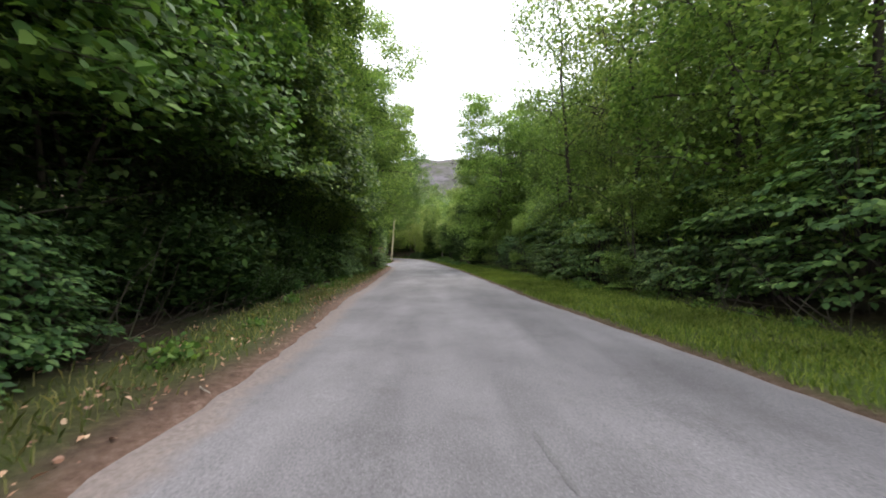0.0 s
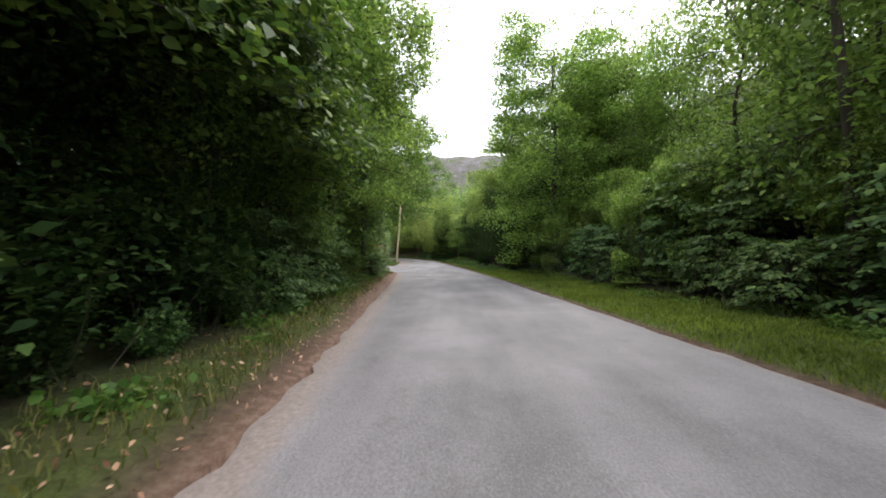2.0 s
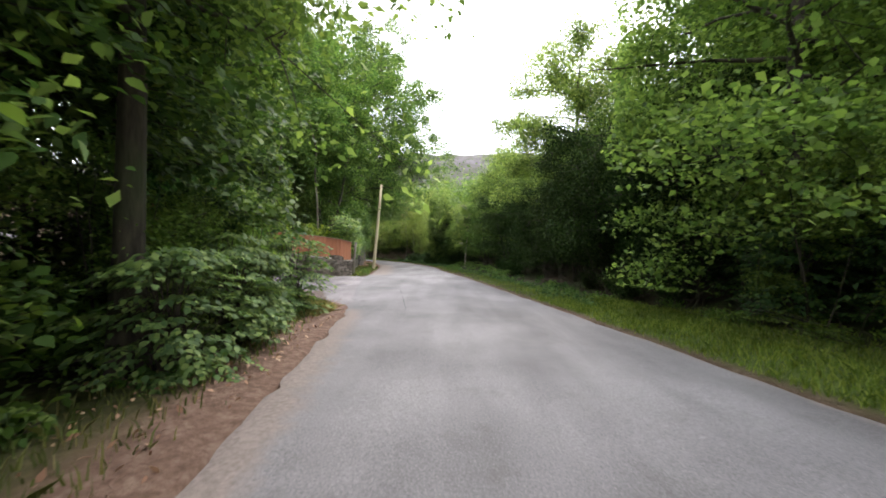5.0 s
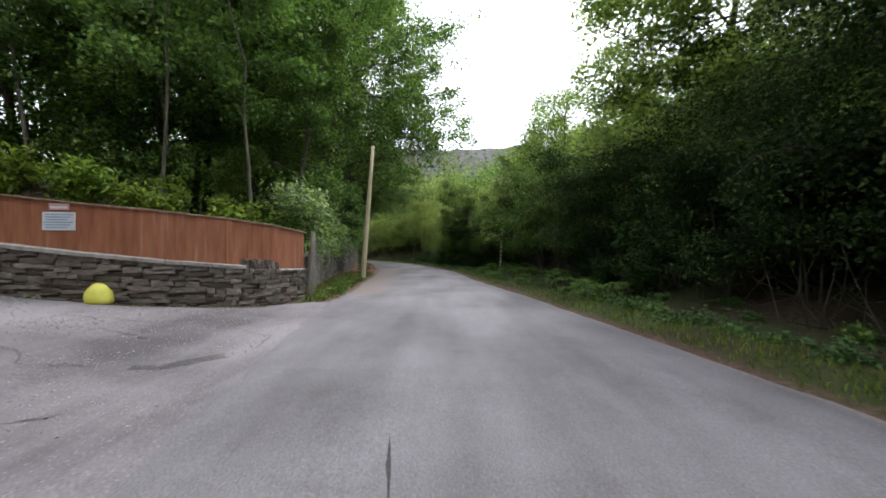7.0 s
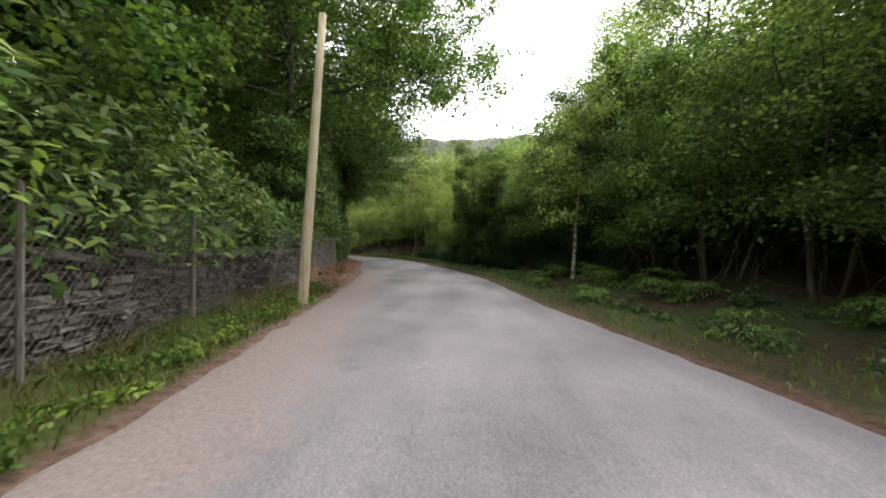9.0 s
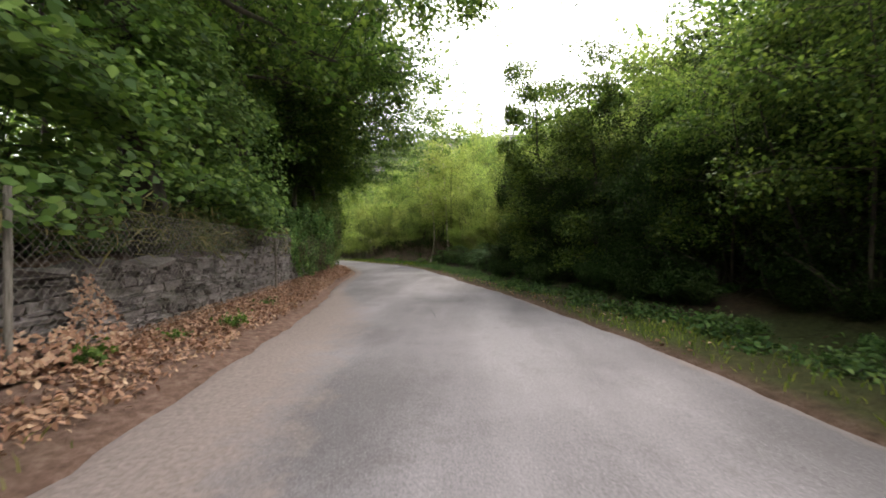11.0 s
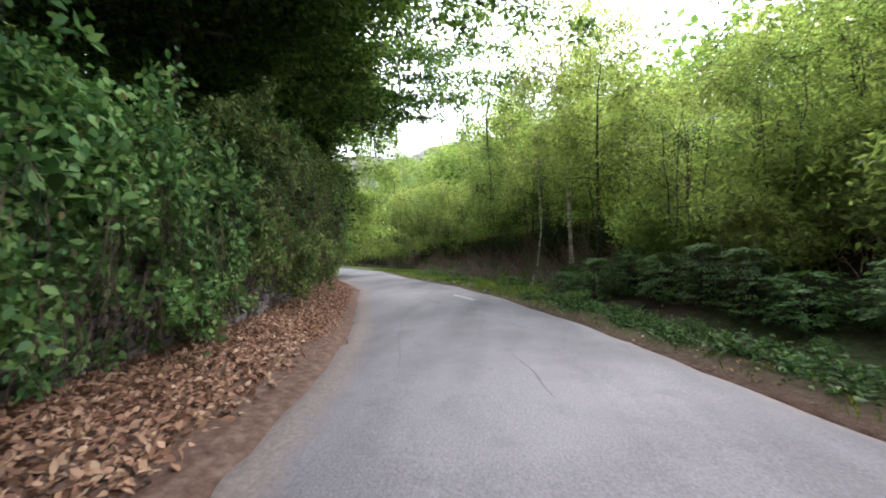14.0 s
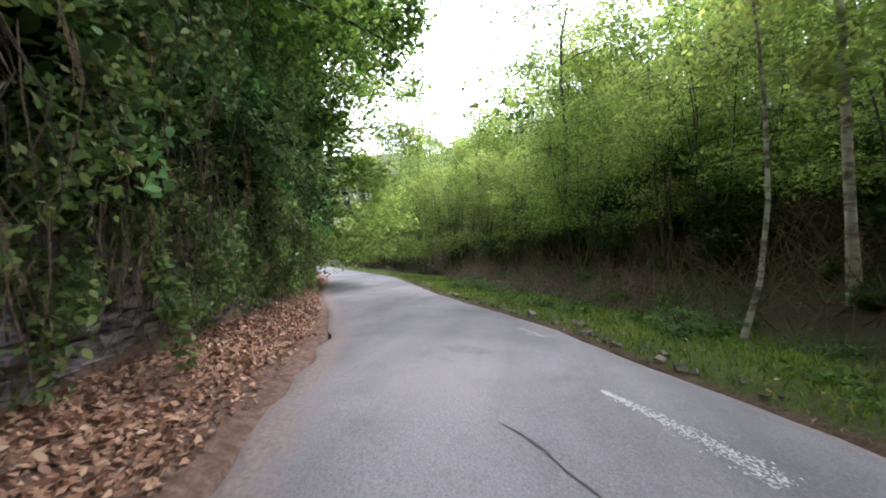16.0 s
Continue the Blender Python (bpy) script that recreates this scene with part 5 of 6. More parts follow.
# ---------------------------------------------------------------- ivy, laurel and creepers on the wall
def ivy_hedge(label, y0, y1, low_of, high_of, out_of, per_metre, size, mat, seed, stems=60, line=wall_line):
    """Climbing growth over the wall: hanging sprays of leaves with dark gaps between, and woody stems behind."""
    rng = np.random.default_rng(seed)
    sprays = int((y1 - y0) * 60)
    c, large, twigs = [], [], []
    each = max(6, int((y1 - y0) * per_metre / sprays))
    for _ in range(sprays):
        yy = rng.uniform(y0, y1)
        u = rng.uniform(0, 1) ** 0.85
        lo = low_of(yy)
        hi = high_of(yy) + 0.8 * noise.noise((yy * 0.7, 2, seed)) + 0.35 * noise.noise((yy * 2.9, 5, seed))
        z = lo + (hi - lo) * u
        if noise.noise((yy * 1.9, z * 2.2, 30 + seed)) < -0.42:
            continue
        bulge = out_of(yy) * (0.35 + 0.75 * math.sin(2.6 * u)) + 0.55 * noise.noise((yy * 1.0, z * 1.1, 9 + seed)) + 0.16 * noise.noise((yy * 3.1, z * 3.1, seed)) - abs(rng.normal()) * 0.24
        if u > 0.82:
            bulge -= rng.uniform(0, 1.2)
        face = line(yy)
        base = ground_height(face + 0.3, yy)
        start = np.array([face + bulge, yy, base + z + 0.15])
        drop = np.array([rng.normal() * 0.12 + 0.08, rng.normal() * 0.25, -rng.uniform(0.1, 0.75) if rng.uniform() < 0.8 else 0.35])
        t = rng.uniform(0, 1, each) ** 1.2
        q = start + t[:, None] * drop + rng.normal(size=(each, 3)) * np.array([0.05, 0.075, 0.06])
        q = q[q[:, 2] > base + 0.08]
        if noise.noise((yy * 0.8, z * 0.9, 50 + seed)) > 0.12 and u > 0.4:
            large.append(q[::2])
        else:
            c.append(q)
    c = np.concatenate(c)
    hedge = new("ivy_hedge")
    leafage = new("leafage", quads_mesh("leafage", leaf_shapes(rng, c, size, 0.9, 0.62, 0.22, True, (0.5, -0.2, 0.8)), mat, 6))
    leafage.parent = hedge
    tagged(leafage, kind="stuff")
    broad = new("broad_leafage", quads_mesh("broad_leafage", leaf_shapes(rng, np.concatenate(large), size * 1.25, 0.8, 0.62, 0.26, True, (0.5, -0.2, 0.8)), LEAF_IVY, 6))
    broad.parent = hedge
    tagged(broad, kind="stuff")
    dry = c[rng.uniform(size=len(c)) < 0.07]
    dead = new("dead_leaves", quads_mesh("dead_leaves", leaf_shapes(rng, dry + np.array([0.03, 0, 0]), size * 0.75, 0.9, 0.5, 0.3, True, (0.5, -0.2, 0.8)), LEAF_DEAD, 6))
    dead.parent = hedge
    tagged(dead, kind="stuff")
    for _ in range(int(stems * 1.5)):
        yy, u = rng.uniform(y0, y1), rng.uniform(0.1, 0.8)
        z = low_of(yy) + (high_of(yy) - low_of(yy)) * u
        p = np.array([line(yy) + out_of(yy) * (0.5 + 0.75 * math.sin(2.6 * u)), yy, ground_height(line(yy) + 0.3, yy) + z])
        e = np.array([rng.normal() * 0.12 + 0.12, rng.normal() * 0.25, -rng.uniform(0.2, 0.7)])
        twigs.append(tube([tuple(p), tuple(p + e * 0.5 + np.array([0.05, 0, 0.05])), tuple(p + e)], [0.005, 0.004, 0.0015], 3))
    for _ in range(stems):
        yy = rng.uniform(y0, y1)
        b = ground_height(line(yy) + 0.3, yy)
        h = high_of(yy) * rng.uniform(0.5, 1.0)
        pts = [(line(yy) + 0.04 + out_of(yy) * 0.7 * math.sin(2.4 * t) + rng.normal() * 0.06, yy + rng.normal() * 0.12 + (t - 0.5) * rng.uniform(-0.5, 0.5), b + low_of(yy) + 0.1 + (h - low_of(yy)) * t) for t in (0, 0.25, 0.5, 0.75, 1)]
        twigs.append(tube(pts, [0.007, 0.006, 0.005, 0.004, 0.002], 4))
    tagged(part("stem", joined(twigs), BARK, hedge), kind="stuff")
    vines = []
    for _ in range(stems * 4):
        yy, u = rng.uniform(y0, y1), rng.uniform(0.05, 0.6)
        z = low_of(yy) + (high_of(yy) - low_of(yy)) * u
        p = np.array([line(yy) + 0.1 + out_of(yy) * (0.4 + 0.75 * math.sin(2.6 * u)) + rng.normal() * 0.08, yy, ground_height(line(yy) + 0.3, yy) + z + 0.2])
        drop = min(z + 0.15, rng.uniform(0.2, 0.8))
        lean = rng.normal() * 0.12
        vines.append(tube([tuple(p), tuple(p + np.array([0.03, lean * 0.4 + rng.normal() * 0.02, -0.45 * drop])), tuple(p + np.array([rng.normal() * 0.04, lean, -drop]))], [0.005, 0.0045, 0.002], 3))
    tagged(part("vine", joined(vines), TWIG, hedge), kind="stuff")
    return tagged(hedge, label, "ivy", "ivy on the wall")


ivy_hedge("dense glossy ivy hump spilling over the stone wall", 66.8, 73.2, curve_of([(66.8, 0.9), (68, 0.5), (70, 0.15), (73.2, 0.05)]),
          curve_of([(66.8, 1.3), (68, 2.2), (70, 2.55), (73.2, 2.5)]), curve_of([(66.8, 0.25), (69, 0.6), (73.2, 0.55)]), 8000, 0.064, LEAF_IVY, 1)
ivy_hedge("tall tangled ivy and hedge growth hanging over the wall", 73, 80, curve_of([(73, 0.05), (74.3, 0.4), (74.8, 0.6), (76.6, 0.6), (77.6, 0.3), (78.6, 0.5), (79.4, 0.42), (80, 0.15)]),
          curve_of([(73, 2.7), (76, 3.8), (80, 4.2)]), curve_of([(73, 0.5), (76, 0.55), (80, 0.7)]), 10500, 0.064, LEAF_HEDGE, 2, 90)
ivy_hedge("tall ivy-covered hedge beside the bend", 79.8, 92, curve_of([(79, 0.2), (92, 0.2)]), curve_of([(79, 4.2), (85, 4.5), (92, 4.5)]),
          curve_of([(79, 0.7), (92, 0.9)]), 9000, 0.064, LEAF_HEDGE, 4, 60)


ivy_hedge("thick dark ivy heaped over the wall beside the side road", 29.8, 35.0, curve_of([(29, 0.5), (33, 0.75), (36, 0.95)]), curve_of([(29, 2.5), (35, 2.5)]),
          curve_of([(29, 0.45), (35, 0.2)]), 5200, 0.085, LEAF_BRAMBLE, 6, 30, curve_of([(29.5, -6.5), (31.5, -6.9), (34.2, -7.35), (36.2, -7.85)]))


row("left", 57, 68.5, 1.2, 3.0, ["holly"], 0.55, jitter=0.25)
row("left", 56, 70, 1.5, 4.4, ["holly", "spray"], 0.8, jitter=0.5)
# layer of blackened shrubs behind the hedge paints the shade in its gaps
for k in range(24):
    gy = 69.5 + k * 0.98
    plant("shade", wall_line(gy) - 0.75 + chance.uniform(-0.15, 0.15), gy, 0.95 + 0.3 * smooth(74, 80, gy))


def overhang(label, y0, y1, low, high, reach, count, size, mat, seed, slim=0.85, name="leafy_overhang", line=wall_line, back=1.2, group="foliage over the wall"):
    """Boughs that lean out over the top of the wall from behind."""
    rng = np.random.default_rng(seed)
    thing = new(name)
    twigs, c = [], []
    for _ in range(int((y1 - y0) * 7)):
        yy = rng.uniform(y0, y1)
        h0 = rng.uniform(low, high)
        b = 0.0
        x0 = line(yy) - back
        out = reach * rng.uniform(0.5, 1.1) * (1 - 0.3 * abs(h0 - (low + high) / 2) / max(0.1, high - low))
        pts = [(x0 + (out + back) * t, yy + rng.normal() * 0.12, b + h0 + 0.35 * math.sin(2.2 * t) - 0.45 * t * t) for t in (0, 0.3, 0.6, 0.85, 1)]
        twigs.append(tube(pts, [0.014, 0.012, 0.009, 0.006, 0.003], 4))
        P = np.array(pts)
        k = int(count / ((y1 - y0) * 7))
        t = rng.uniform(0.15, 1.05, k)
        q = np.stack([np.interp(t, (0, 0.3, 0.6, 0.85, 1), P[:, d]) for d in range(3)], axis=1)
        c.append(q + rng.normal(size=(k, 3)) * np.array([0.14, 0.24, 0.13]))
    tagged(part("bough", joined(twigs), BARK, thing), kind="stuff")
    leafage = new("leafage", quads_mesh("leafage", leaf_shapes(rng, np.concatenate(c), size, 0.5, slim, 0.6, True, (0.45, -0.2, 0.85)), mat, 6))
    leafage.parent = thing
    tagged(leafage, kind="stuff")
    return tagged(thing, label, "foliage", group)


overhang("rhododendron boughs with long pale green leaves over the wall", 44.6, 52.0, 1.25, 3.0, 0.45, 4600, 0.15, LEAF_RHODO, 61, 0.4)
overhang("dark laurel boughs hanging over the wall", 45.2, 55.5, 1.1, 2.6, 0.4, 5600, 0.12, LEAF_LIME, 62, 0.55)
overhang("broad lime-tree boughs drooping over the wall", 54.5, 64.3, 1.6, 5.2, 0.72, 18000, 0.105, LEAF_LIME, 63, 0.85)
overhang("dry grass and fern tufts hanging over the top of the wall", 56.0, 66.6, 1.35, 1.75, 0.12, 2600, 0.2, GRASS_DRY, 70, 0.1, name="grass_tuft", back=0.5)

verge_line = lambda y: road_left(y) - 0.9
overhang("low sycamore boughs with bright broad leaves reaching over the verge", 2.8, 7.0, 2.9, 4.8, 0.35, 7000, 0.115, LEAF_FERN, 64, 0.85, line=verge_line, back=2.6, group="boughs over the verge")
overhang("shaded sycamore boughs reaching over the verge", 9.0, 20.0, 3.0, 6.5, 0.8, 24000, 0.12, LEAF_BROAD, 65, 0.85, line=verge_line, back=2.6, group="boughs over the verge")
overhang("leafy boughs hanging down beside the lane", 25.0, 31.0, 1.6, 6.5, 0.3, 14000, 0.1, LEAF_BROAD, 66, 0.7, line=verge_line, back=2.0, group="boughs over the verge")
overhang("oak boughs with dark lobed leaves arching high over the lane", 80.2, 84.0, 6.3, 9.0, 7.4, 15000, 0.135, LEAF_OAK, 67, 0.65, back=2.0, group="boughs over the lane")
overhang("long oak bough with dark leaves reaching across the lane", 66.2, 69.4, 7.3, 8.7, 6.4, 5000, 0.135, LEAF_OAK, 69, 0.65, back=1.0, group="boughs over the lane")
overhang("oak boughs with dark lobed leaves arching high over the lane", 71.5, 78.0, 6.0, 10.5, 8.0, 21000, 0.14, LEAF_OAK, 68, 0.65, back=2.0, group="boughs over the lane")


# ---------------------------------------------------------------- leaf litter, grass, verge plants
def litter(name, label, places, size, seed):
    rng = np.random.default_rng(seed)
    c = np.array([(x, y, ground_height(x, y) + 0.014 + abs(rng.normal()) * 0.016) for x, y in places])
    ob = new(name, quads_mesh(name, leaf_shapes(rng, c, size, 0.0, 0.55, 0.5, True), LITTER, 6))
    return tagged(ob, label, "dead leaves", kind="stuff")


rng = np.random.default_rng(21)
drift, thin = [], []
for _ in range(88000):
    y = rng.uniform(54, 94)
    left, wall = road_left(y), wall_line(y)
    d = rng.uniform(0.04, 1.0) ** 0.85
    band = left - wall
    if rng.uniform() > smooth(0.1, 0.4, d) * (0.4 + 0.7 * noise.noise((y * 0.9, d * 2, 3)) + 0.3 * smooth(57, 63, y)):
        continue
    drift.append((left - d * band + 0.05, y))
litter("leaf_litter", "thick drift of brown dead leaves along the foot of the wall", drift, 0.06, 22)
for _ in range(9000):
    y = rng.uniform(0, 34)
    thin.append((road_left(y) - abs(rng.normal()) * 0.9 - 0.12, y))
for _ in range(2500):
    y = rng.uniform(58, 90)
    thin.append((road_right(y) + abs(rng.normal()) * 0.6 + 0.06, y))
thin = [p for p in thin if rng.uniform() < 0.22]
litter("scattered_dead_leaves", "scattered brown dead leaves on the dirt verge", thin, 0.05, 23)


heap = []
for _ in range(1500):
    u, y = rng.uniform() ** 1.4, rng.uniform(55.6, 58.2)
    if noise.noise((y * 1.6, u * 2, 12)) > -0.2 + 0.4 * u:
        heap.append((wall_line(y) + 0.07 + 0.32 * (1 - u), y, ground_height(wall_line(y) + 0.3, y) + 0.06 + 0.8 * u))
tagged(new("leaf_heap", quads_mesh("leaf_heap", leaf_shapes(rng, np.array(heap), 0.075, 0.4, 0.6, 0.6, False, (0.7, -0.1, 0.7)), LITTER)), "pale dead leaves lodged against the slumped stone wall", "dead leaves", kind="stuff")


def grass(name, label, places, tall, mat, seed, loose=0.35):
    """Bent single blades of two faces each."""
    rng = np.random.default_rng(seed)
    n = len(places)
    p = np.array([(x, y, ground_height(x, y) - 0.01) for x, y in places])
    a = rng.uniform(0, 6.283, n)
    w = np.stack([np.cos(a), np.sin(a), np.zeros(n)], axis=1) * 0.007
    lean = rng.normal(size=(n, 3)) * np.array([loose, loose, 0.0])
    h = tall * rng.uniform(0.45, 1.25, (n, 1))
    mid = p + lean * h * 0.35 + np.array([0, 0, 1.0]) * h * 0.6
    tip = p + lean * h * 1.1 + np.array([0, 0, 0.95]) * h
    ob = new(name, quads_mesh(name, np.stack([p - w, p + w, mid + w * 0.8, tip, mid - w * 0.8], axis=1), mat, 5))
    return tagged(ob, label, "grass", kind="stuff")


green, dull = [], []
while len(green) < 85000:
    y = rng.uniform(1.5, 100) if rng.uniform() < 0.6 else rng.uniform(1.5, 45)
    x = road_right(y) + rng.uniform(0.05, 5.0)
    if rng.uniform() < turf_at(x, y) * (0.75 + 0.6 * noise.noise((x * 0.8, y * 0.8, 6))):
        green.append((x, y))
grass("verge_grass", "bright green grass along the verge", green, 0.1, GRASS, 31)
while len(dull) < 13000:
    y = rng.uniform(1.2, 57)
    x = road_left(y) - rng.uniform(0.1, 3.4)
    if rng.uniform() < turf_at(x, y) * (0.8 + 0.6 * noise.noise((x * 0.8, y * 0.8, 8))):
        dull.append((x, y))
corner, straw = [], []
while len(straw) < 12000:
    x, y = rng.uniform(-8.2, -4.6), rng.uniform(31, 36.6)
    if x < road_left(y) - 0.25 and y < side_south(x) - 0.2 and rng.uniform() < 0.75 + 0.8 * noise.noise((x * 1.3, y * 1.3, 8)):
        (corner if noise.noise((x * 0.8, y * 0.8, 15)) + 0.45 * (y - 34.2) > rng.normal() * 0.4 else straw).append((x, y))
grass("rough_grass", "rough green and straw-coloured grass at the lane's edge", dull, 0.13, GRASS_DRY, 32)
grass("corner_grass", "short trodden green grass at the mouth of the side road", corner, 0.075, GRASS, 33, 0.8)
grass("dry_grass", "flattened straw-yellow dry grass on the corner of the lane", straw, 0.075, GRASS_STRAW, 34, 1.1)

row("left", 44.1, 54, 0.24, 0.5, ["dock", "dock", "weed"], 0.72, jitter=0.32)
row("right", 2, 40, 1.3, 2.4, ["weed", "fern"], 0.9, jitter=0.5)
row("right", 78, 96, 0.32, 2.3, ["nettle", "weed", "nettle", "frond"], 0.8, jitter=1.3)
foot_length, foot_at = along(corner_run)
for k in range(16):
    fx, fy, fd = foot_at(foot_length * (k + chance.uniform(0, 0.8)) / 16)
    if k not in (8, 9):
        plant("weed", fx + fd.y * 0.14, fy - fd.x * 0.14, 0.3)
row("right", 33, 44, 0.5, 1.0, ["nettle", "nettle", "weed"], 0.9, jitter=0.35)
row("right", 57, 80, 0.4, 0.95, ["nettle"], 0.9, jitter=0.5)
row("left", 55, 62, 1.4, 0.9, ["weed"], 0.7, jitter=0.3)


# ---------------------------------------------------------------- wear on the road
def road_surface(x, y):
    left, right = road_left(y), road_right(y)
    u = 2 * (x - left) / (right - left) - 1
    return 0.015 - 0.035 * min(1.0, abs(u)) ** 3 + 0.012 * rough(x, y, 0.6)


def streak(name, points, width, material, label, seed, wander=0.03, owner=road, surface=road_surface):
    """A thin wandering strip just above the asphalt."""
    rng = np.random.default_rng(seed)
    length, at = along(points)
    n = max(4, int(length / 0.07))
    verts, faces = [], []
    for i in range(n + 1):
        s = length * i / n
        x, y, d = at(s)
        o = wander * noise.noise((s * 2.1, seed, 0)) + 0.4 * wander * noise.noise((s * 9, seed, 3))
        w = width * (0.35 + 0.9 * abs(noise.noise((s * 4, seed, 7))) + 0.25 * rng.uniform()) * min(1.0, 6 * i / n + 0.1, 6 * (n - i) / n + 0.1)
        for k in (-1, 1):
            px, py = x - d.y * (o + k * w), y + d.x * (o + k * w)
            verts.append((px, py, surface(px, py) + 0.004))
    for i in range(n):
        faces.append((2 * i, 2 * i + 1, 2 * i + 3, 2 * i + 2))
    return part(name, (verts, faces), material, owner, label)


def blotch(points, material, label, seed, name="patch"):
    """An uneven flat patch with a ragged outline."""
    cx, cy = sum(p[0] for p in points) / len(points), sum(p[1] for p in points) / len(points)
    ring = []
    pts = points + points[:1]
    for a, b in zip(pts, pts[1:]):
        for k in range(7):
            t = k / 7
            x, y = a[0] + (b[0] - a[0]) * t, a[1] + (b[1] - a[1]) * t
            q = 1 + 0.18 * noise.noise((x * 3, y * 3, seed)) + 0.08 * noise.noise((x * 11, y * 11, seed))
            ring.append((cx + (x - cx) * q, cy + (y - cy) * q))
    verts = [(cx, cy, road_surface(cx, cy) + 0.004)] + [(x, y, road_surface(x, y) + 0.0035) for x, y in ring]
    n = len(ring)
    return part(name, (verts, [(0, 1 + i, 1 + (i + 1) % n) for i in range(n)]), material, road, label)


CRACK = "dark crack in the asphalt"
streak("crack", [(-11.34, 79.56), (-11.03, 79.22), (-10.77, 78.81), (-10.5, 78.2)], 0.016, TAR, CRACK, 1)
streak("crack", [(-8.84, 73.72), (-8.67, 73.14), (-8.5, 72.3)], 0.007, TAR, CRACK, 2)
streak("crack", [(-9.65, 73.22), (-9.34, 73.29), (-9.12, 73.38)], 0.006, TAR, CRACK, 3)
streak("crack", [(-10.21, 76.43), (-9.49, 76.65), (-9.2, 76.26), (-8.75, 75.62), (-8.5, 75.1)], 0.006, TAR, CRACK, 4)
streak("crack", [(-5.96, 61.73), (-5.83, 61.17), (-5.7, 60.5)], 0.006, TAR, CRACK, 5)
streak("crack", [(-6.65, 61.62), (-6.28, 61.62)], 0.008, TAR, CRACK, 6)
streak("seam", [(-9.15, 69.6), (-8.86, 67.9), (-8.5, 66.2), (-7.95, 64.0), (-7.5, 62)], 0.006, PATCH, "dark seam along the lane", 7, 0.02)
streak("seam", [(-7.6, 69.2), (-7.3, 67.2), (-6.8, 65.6), (-6.6, 63.9), (-6.2, 62.4)], 0.006, PATCH, "dark seam along the lane", 8, 0.025)
streak("seam", [(-3.7, 36.55), (-3.54, 35.39)], 0.013, TAR, "dark seam along the lane", 9, 0.012)
streak("seam", [(-3.47, 34.9), (-3.41, 34.37), (-3.29, 33.47), (-3.1, 32.0)], 0.009, TAR, "dark seam along the lane", 16, 0.012)
streak("crack", [(-2.12, 23.3), (-2.02, 22.4)], 0.03, PATCH, CRACK, 10)
streak("crack", [(0.85, 2.5), (0.93, 1.8)], 0.03, PATCH, CRACK, 11)
streak("crack", [(-0.47, 18.42), (-0.41, 17.09), (-0.38, 15.9)], 0.012, PATCH, CRACK, 12, 0.07)
streak("crack", [(-10.0, 73.0), (-10.35, 74.1), (-10.9, 76.2)], 0.02, PATCH, "dark seam along the lane", 13)
blotch([(-12.3, 81.7), (-11.9, 81.8), (-11.5, 81.6), (-11.7, 81.4), (-12.1, 81.45)], PATCH, "dark repair patch in the asphalt", 3)
for spot, k in (((-4.33, 33.69, 0.075), 6), ((-4.28, 33.53, 0.035), 7), ((-4.2, 33.66, 0.02), 8)):
    blotch([(spot[0] + spot[2] * (1.25 if i % 3 else 0.6) * math.cos(i * 0.7), spot[1] + spot[2] * (0.7 if i % 2 else 0.9) * math.sin(i * 0.7)) for i in range(9)], BROKEN, "small dark oil stain", k, "oil_stain")


def scuff(points, width, count, seed):
    """Chalky white scrape: many small flecks on the asphalt."""
    rng = np.random.default_rng(seed)
    length, at = along(points)
    verts, faces = [], []
    for _ in range(count):
        s = rng.uniform(0, length)
        x, y, d = at(s)
        o = rng.normal() * width * (0.35 + 0.65 * s / length)
        x, y = x - d.y * o, y + d.x * o
        r = rng.uniform(0.003, 0.011)
        a0 = rng.uniform(0, 6.28)
        base = len(verts)
        for k in range(5):
            q = r * rng.uniform(0.5, 1.2)
            px, py = x + q * math.cos(a0 + k * 1.257), y + q * 1.6 * math.sin(a0 + k * 1.257)
            verts.append((px, py, road_surface(px, py) + 0.004))
        faces.append(tuple(base + k for k in range(5)))
    return part("paint_scrape", (verts, faces), CHALK, road, "white scraped paint mark on the asphalt")


scuff([(-10.49, 80.45), (-10.14, 79.87), (-9.92, 79.46), (-9.78, 79.14)], 0.06, 900, 41)
scuff([(-11.3, 83.4), (-10.9, 82.7)], 0.06, 120, 42)


def pothole(points, seed, material=BROKEN, label="dark broken hollow with a crumbled edge"):
    cx, cy = sum(p[0] for p in points) / len(points), sum(p[1] for p in points) / len(points)
    verts, faces = [], []
    rings, n = 12, 72
    for r in range(rings + 1):
        for k in range(n):
            t = k / n * len(points)
            a, b = points[int(t) % len(points)], points[(int(t) + 1) % len(points)]
            x, y = a[0] + (b[0] - a[0]) * (t % 1), a[1] + (b[1] - a[1]) * (t % 1)
            q = 1.15 * r / rings
            px, py = cx + (x - cx) * q, cy + (y - cy) * q
            lump = noise.noise((px * 3, py * 3, seed)) + 0.6 * noise.noise((px * 8, py * 8, seed)) + 0.35 * noise.noise((px * 19, py * 19, seed))
            verts.append((px, py, max(ramp_up(px) - 0.012 + 0.025 * rough(px, py, 0.8), ground_height(px, py)) + 0.012 - 0.03 * q ** 3 + 0.014 * lump))
    for r in range(rings):
        for k in range(n):
            a, b = r * n + k, r * n + (k + 1) % n
            faces.append((a, b, b + n, a + n))
    return part("pothole", (verts, faces), material, side_road, label)


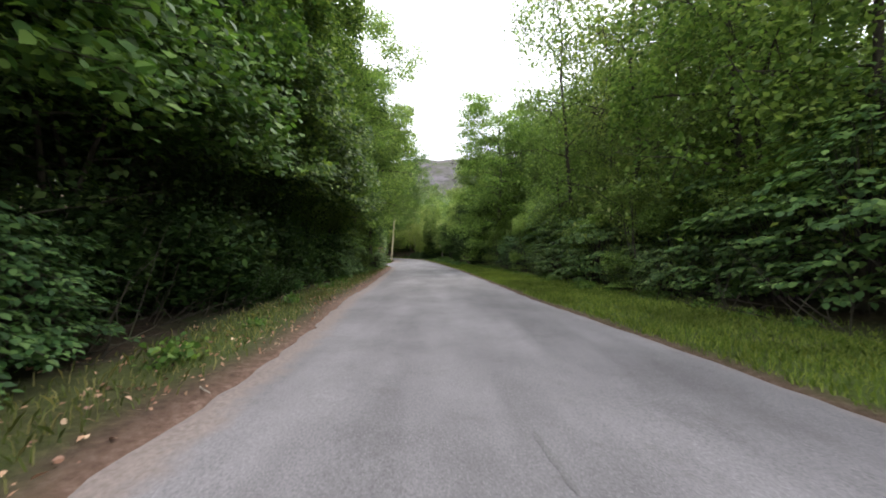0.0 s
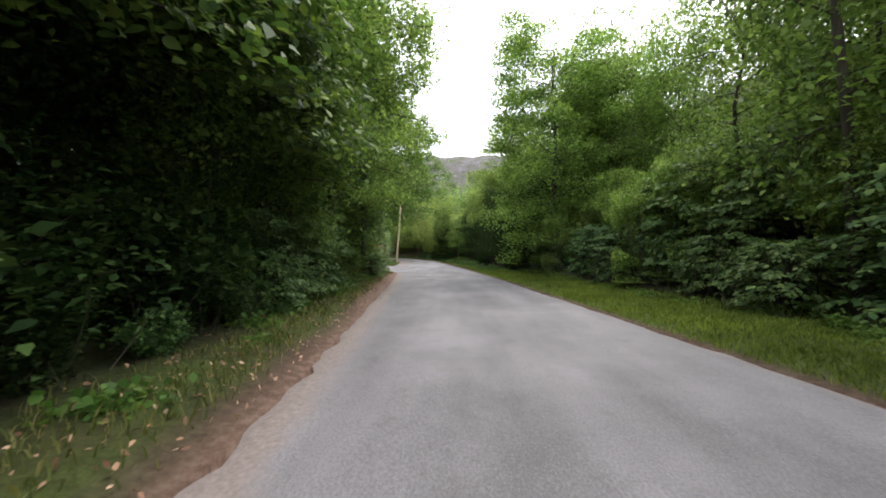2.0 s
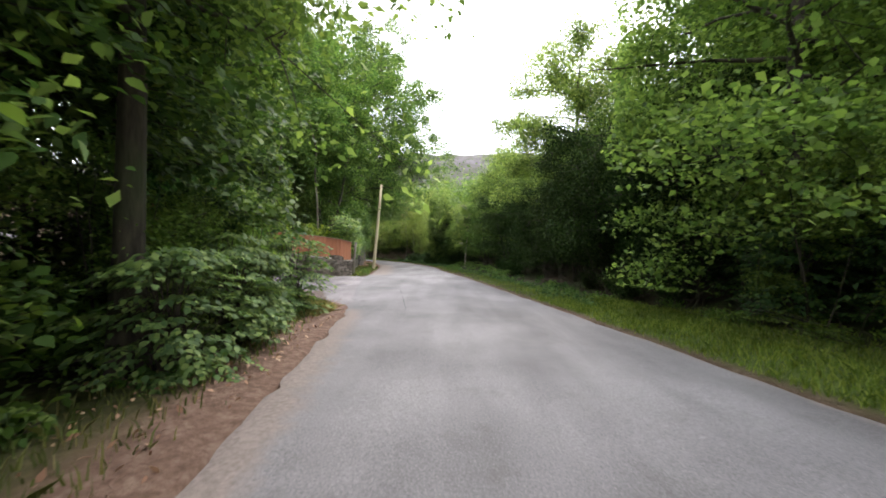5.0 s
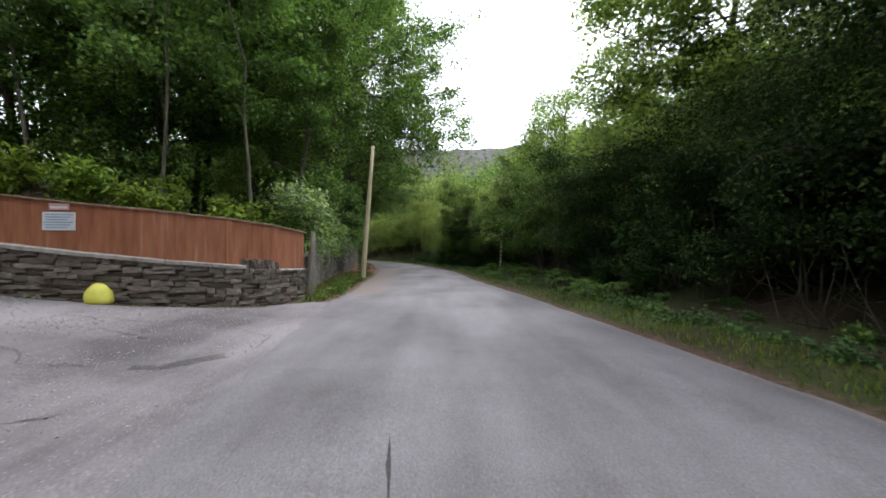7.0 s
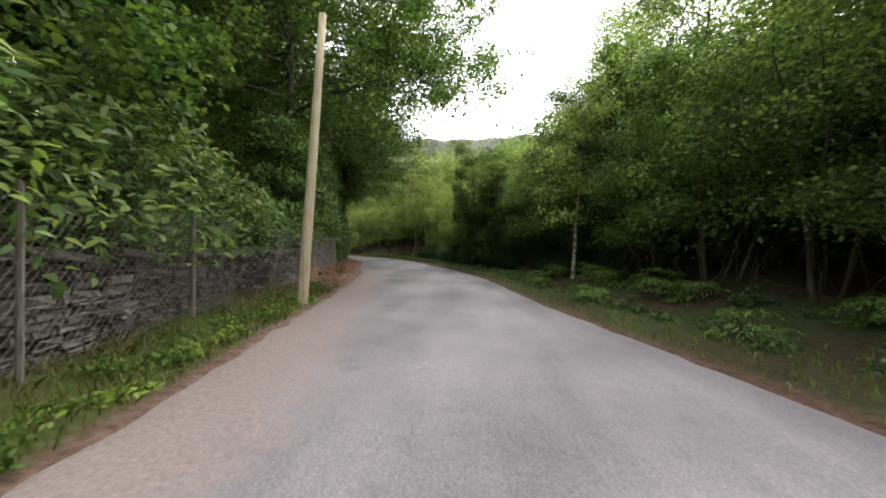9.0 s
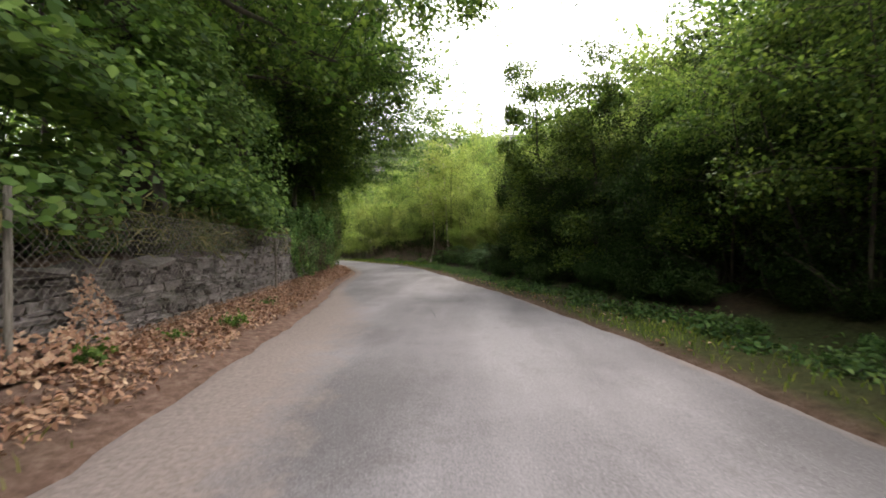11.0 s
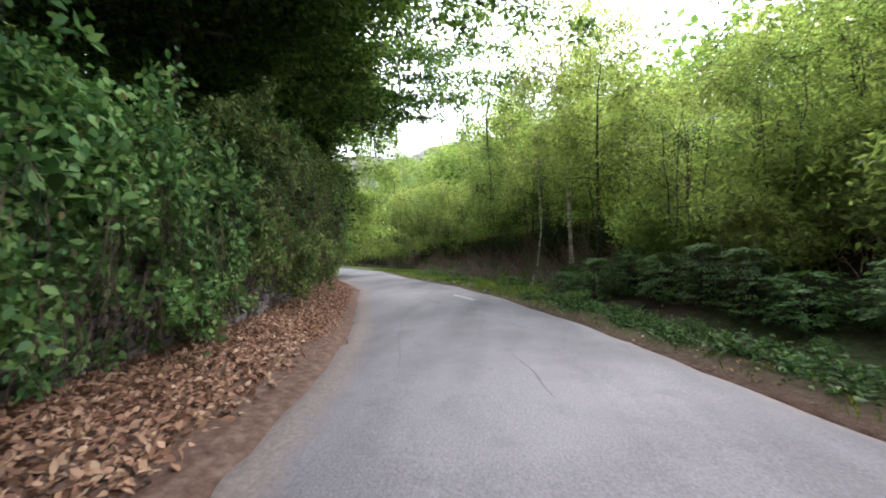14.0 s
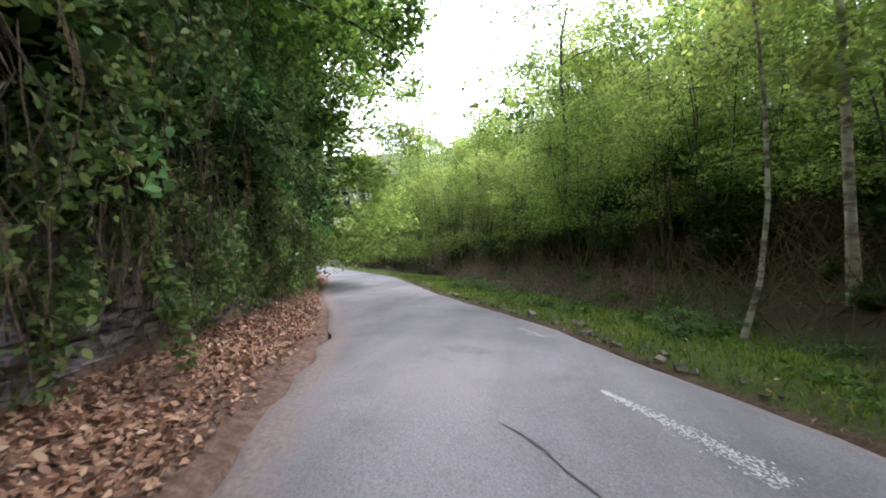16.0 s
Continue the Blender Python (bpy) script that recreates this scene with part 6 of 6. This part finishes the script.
pothole([(-5.4, 33.95), (-5.95, 34.6), (-6.75, 35.6), (-6.6, 36.2), (-6.05, 36.4), (-5.75, 35.5), (-5.5, 34.6)], 11, DIRT, "dark wet dirt in the scraped edge")
pothole([(-6.75, 37.95), (-6.4, 38.35), (-5.95, 38.75), (-5.75, 38.6), (-6.1, 38.1), (-6.5, 37.75)], 3)
pothole([(-8.9, 37.6), (-7.2, 38.1), (-6.5, 37.2), (-6.3, 36.4), (-7.0, 36.3), (-8.3, 36.9)], 6, ASPHALT_OLD, "rough gravelly broken asphalt")


def side_surface(x, y):
    return ramp_up(x) - 0.006 + 0.025 * rough(x, y, 0.8)


for k, line in enumerate(([(-6.7, 37.9), (-7.4, 37.7), (-8.3, 38.2), (-9.2, 38.3)], [(-6.0, 36.9), (-6.6, 36.6), (-7.4, 36.9), (-8.0, 36.7)], [(-5.7, 38.7), (-5.9, 39.6), (-6.8, 40.1)],
                          [(-7.2, 40.0), (-8.2, 39.6), (-9.0, 39.5)], [(-6.9, 38.9), (-7.8, 39.1), (-8.9, 38.9)], [(-5.6, 36.0), (-6.2, 36.2), (-6.9, 35.9)])):
    streak("crack", line, 0.013, BROKEN, "dark crack in the broken asphalt", 60 + k, 0.12, side_road, side_surface)


def stick(x, y, length, turn, seed):
    pts = [(length * t, 0.04 * noise.noise((t * 3, seed, 1)), 0.012 + 0.01 * noise.noise((t * 4, seed, 2))) for t in (0, 0.25, 0.5, 0.75, 1)]
    ob = part("stick", tube(pts, [0.009, 0.008, 0.007, 0.006, 0.003], 5), BARK_PALE, None)
    ob.matrix_basis = pose(x, y, road_surface(x, y) + 0.012 if road_left(y) < x < road_right(y) else ground_height(x, y) + 0.012, 0, 0, turn)
    return tagged(ob, "dry broken stick lying at the road edge", "stick", "sticks at the road edge")


for k, (x, y) in enumerate([(-3.2, 19.9), (-3.35, 21.4), (-2.9, 20.6), (-9.9, 62.5), (-12.6, 76.8), (-12.9, 77.4), (-13.2, 76.4), (-11.2, 69.5), (-1.9, 3.3)]):
    stick(x, y, 0.25 + 0.1 * (k % 4), 40 * k, k)


def rubble(x, y, s, k):
    ob = new("stone", STONES[k % len(STONES)])
    ob.matrix_basis = pose(x, y, ground_height(x, y) + s * 0.25, 12 * (k % 5) - 20, 9 * (k % 4), 47 * k) @ Matrix.Diagonal((s * 1.3, s, s * 0.8, 1))
    return tagged(ob, "rough grey stone lying at the edge of the grass", "stone", "stones along the verge")


for k in range(70):
    y = 80.5 + 15 * (k / 70) + chance.uniform(-0.2, 0.2)
    rubble(road_right(y) + 0.16 + abs(chance.gauss(0, 0.12)), y, chance.uniform(0.04, 0.1) * (1.3 if k % 17 == 3 else 1), k)


def gravel(name, label, count, seed):
    """Loose chippings strewn over the broken side road."""
    rng = np.random.default_rng(seed)
    verts, faces = [], []
    shape = np.array([(1, 0, 0), (-1, 0, 0), (0, 1, 0), (0, -1, 0), (0, 0, 0.8), (0, 0, -0.5)])
    tri = [(0, 2, 4), (2, 1, 4), (1, 3, 4), (3, 0, 4), (2, 0, 5), (1, 2, 5), (3, 1, 5), (0, 3, 5)]
    while count:
        x = rng.uniform(-13, -4.4)
        y = rng.uniform(side_south(x) - 0.3, side_north(x))
        if x > road_left(y) - 0.2 or noise.noise((x * 0.9, y * 0.9, 4)) + 0.35 < rng.uniform(0, 0.9):
            continue
        r = 0.005 + 0.012 * rng.uniform() ** 4
        z = max(ramp_up(x) - 0.012 + 0.025 * rough(x, y, 0.8), ground_height(x, y)) + r * 0.3
        base = len(verts)
        verts += [tuple(v) for v in shape * r * rng.uniform(0.6, 1.3, (6, 3)) + np.array([x, y, z])]
        faces += [tuple(i + base for i in f) for f in tri]
        count -= 1
    ob = part(name, (verts, faces), CONCRETE, None)
    return tagged(ob, label, "gravel", kind="stuff")


gravel("loose_gravel", "loose grey chippings strewn over the broken side road", 9000, 81)


# ---------------------------------------------------------------- dead twigs on the bank
def brushwood(name, label, y0, y1, side, near, far, count, seed, material=BARK):
    rng = np.random.default_rng(seed)
    pieces = []
    for _ in range(count):
        y = rng.uniform(y0, y1)
        x = road_right(y) + rng.uniform(near, far) if side == "right" else road_left(y) - rng.uniform(near, far)
        z = ground_height(x, y)
        a, tilt, n = rng.uniform(0, 6.283), rng.uniform(0.1, 1.4), rng.uniform(0.5, 1.9)
        d = np.array([math.cos(a) * math.cos(tilt), math.sin(a) * math.cos(tilt), math.sin(tilt)]) * n
        p = np.array([x, y, z - 0.02])
        pts = [tuple(p + d * t + rng.normal(size=3) * 0.05 * t) for t in (0, 0.35, 0.7, 1)]
        pieces.append(tube(pts, [0.011, 0.009, 0.006, 0.003], 3))
    ob = part(name, joined(pieces), material, None)
    return tagged(ob, label, "brushwood", kind="stuff")


brushwood("brushwood", "tangle of dead brown twigs on the shaded bank", 66, 98, "right", 2.8, 8.5, 4200, 71, TWIG)
brushwood("hedge_twigs", "bare dark twigs inside the roadside thicket", 1, 66, "right", 2.4, 6.0, 1800, 72)
brushwood("wood_twigs", "bare dark twigs under the trees", 2, 31, "left", 1.8, 5.5, 1300, 73)


# plant patterns that found no place
for kinds in KINDS.values():
    for pattern in kinds:
        if pattern.name not in used:
            for piece in list(pattern.children) + [pattern]:
                bpy.data.objects.remove(piece)
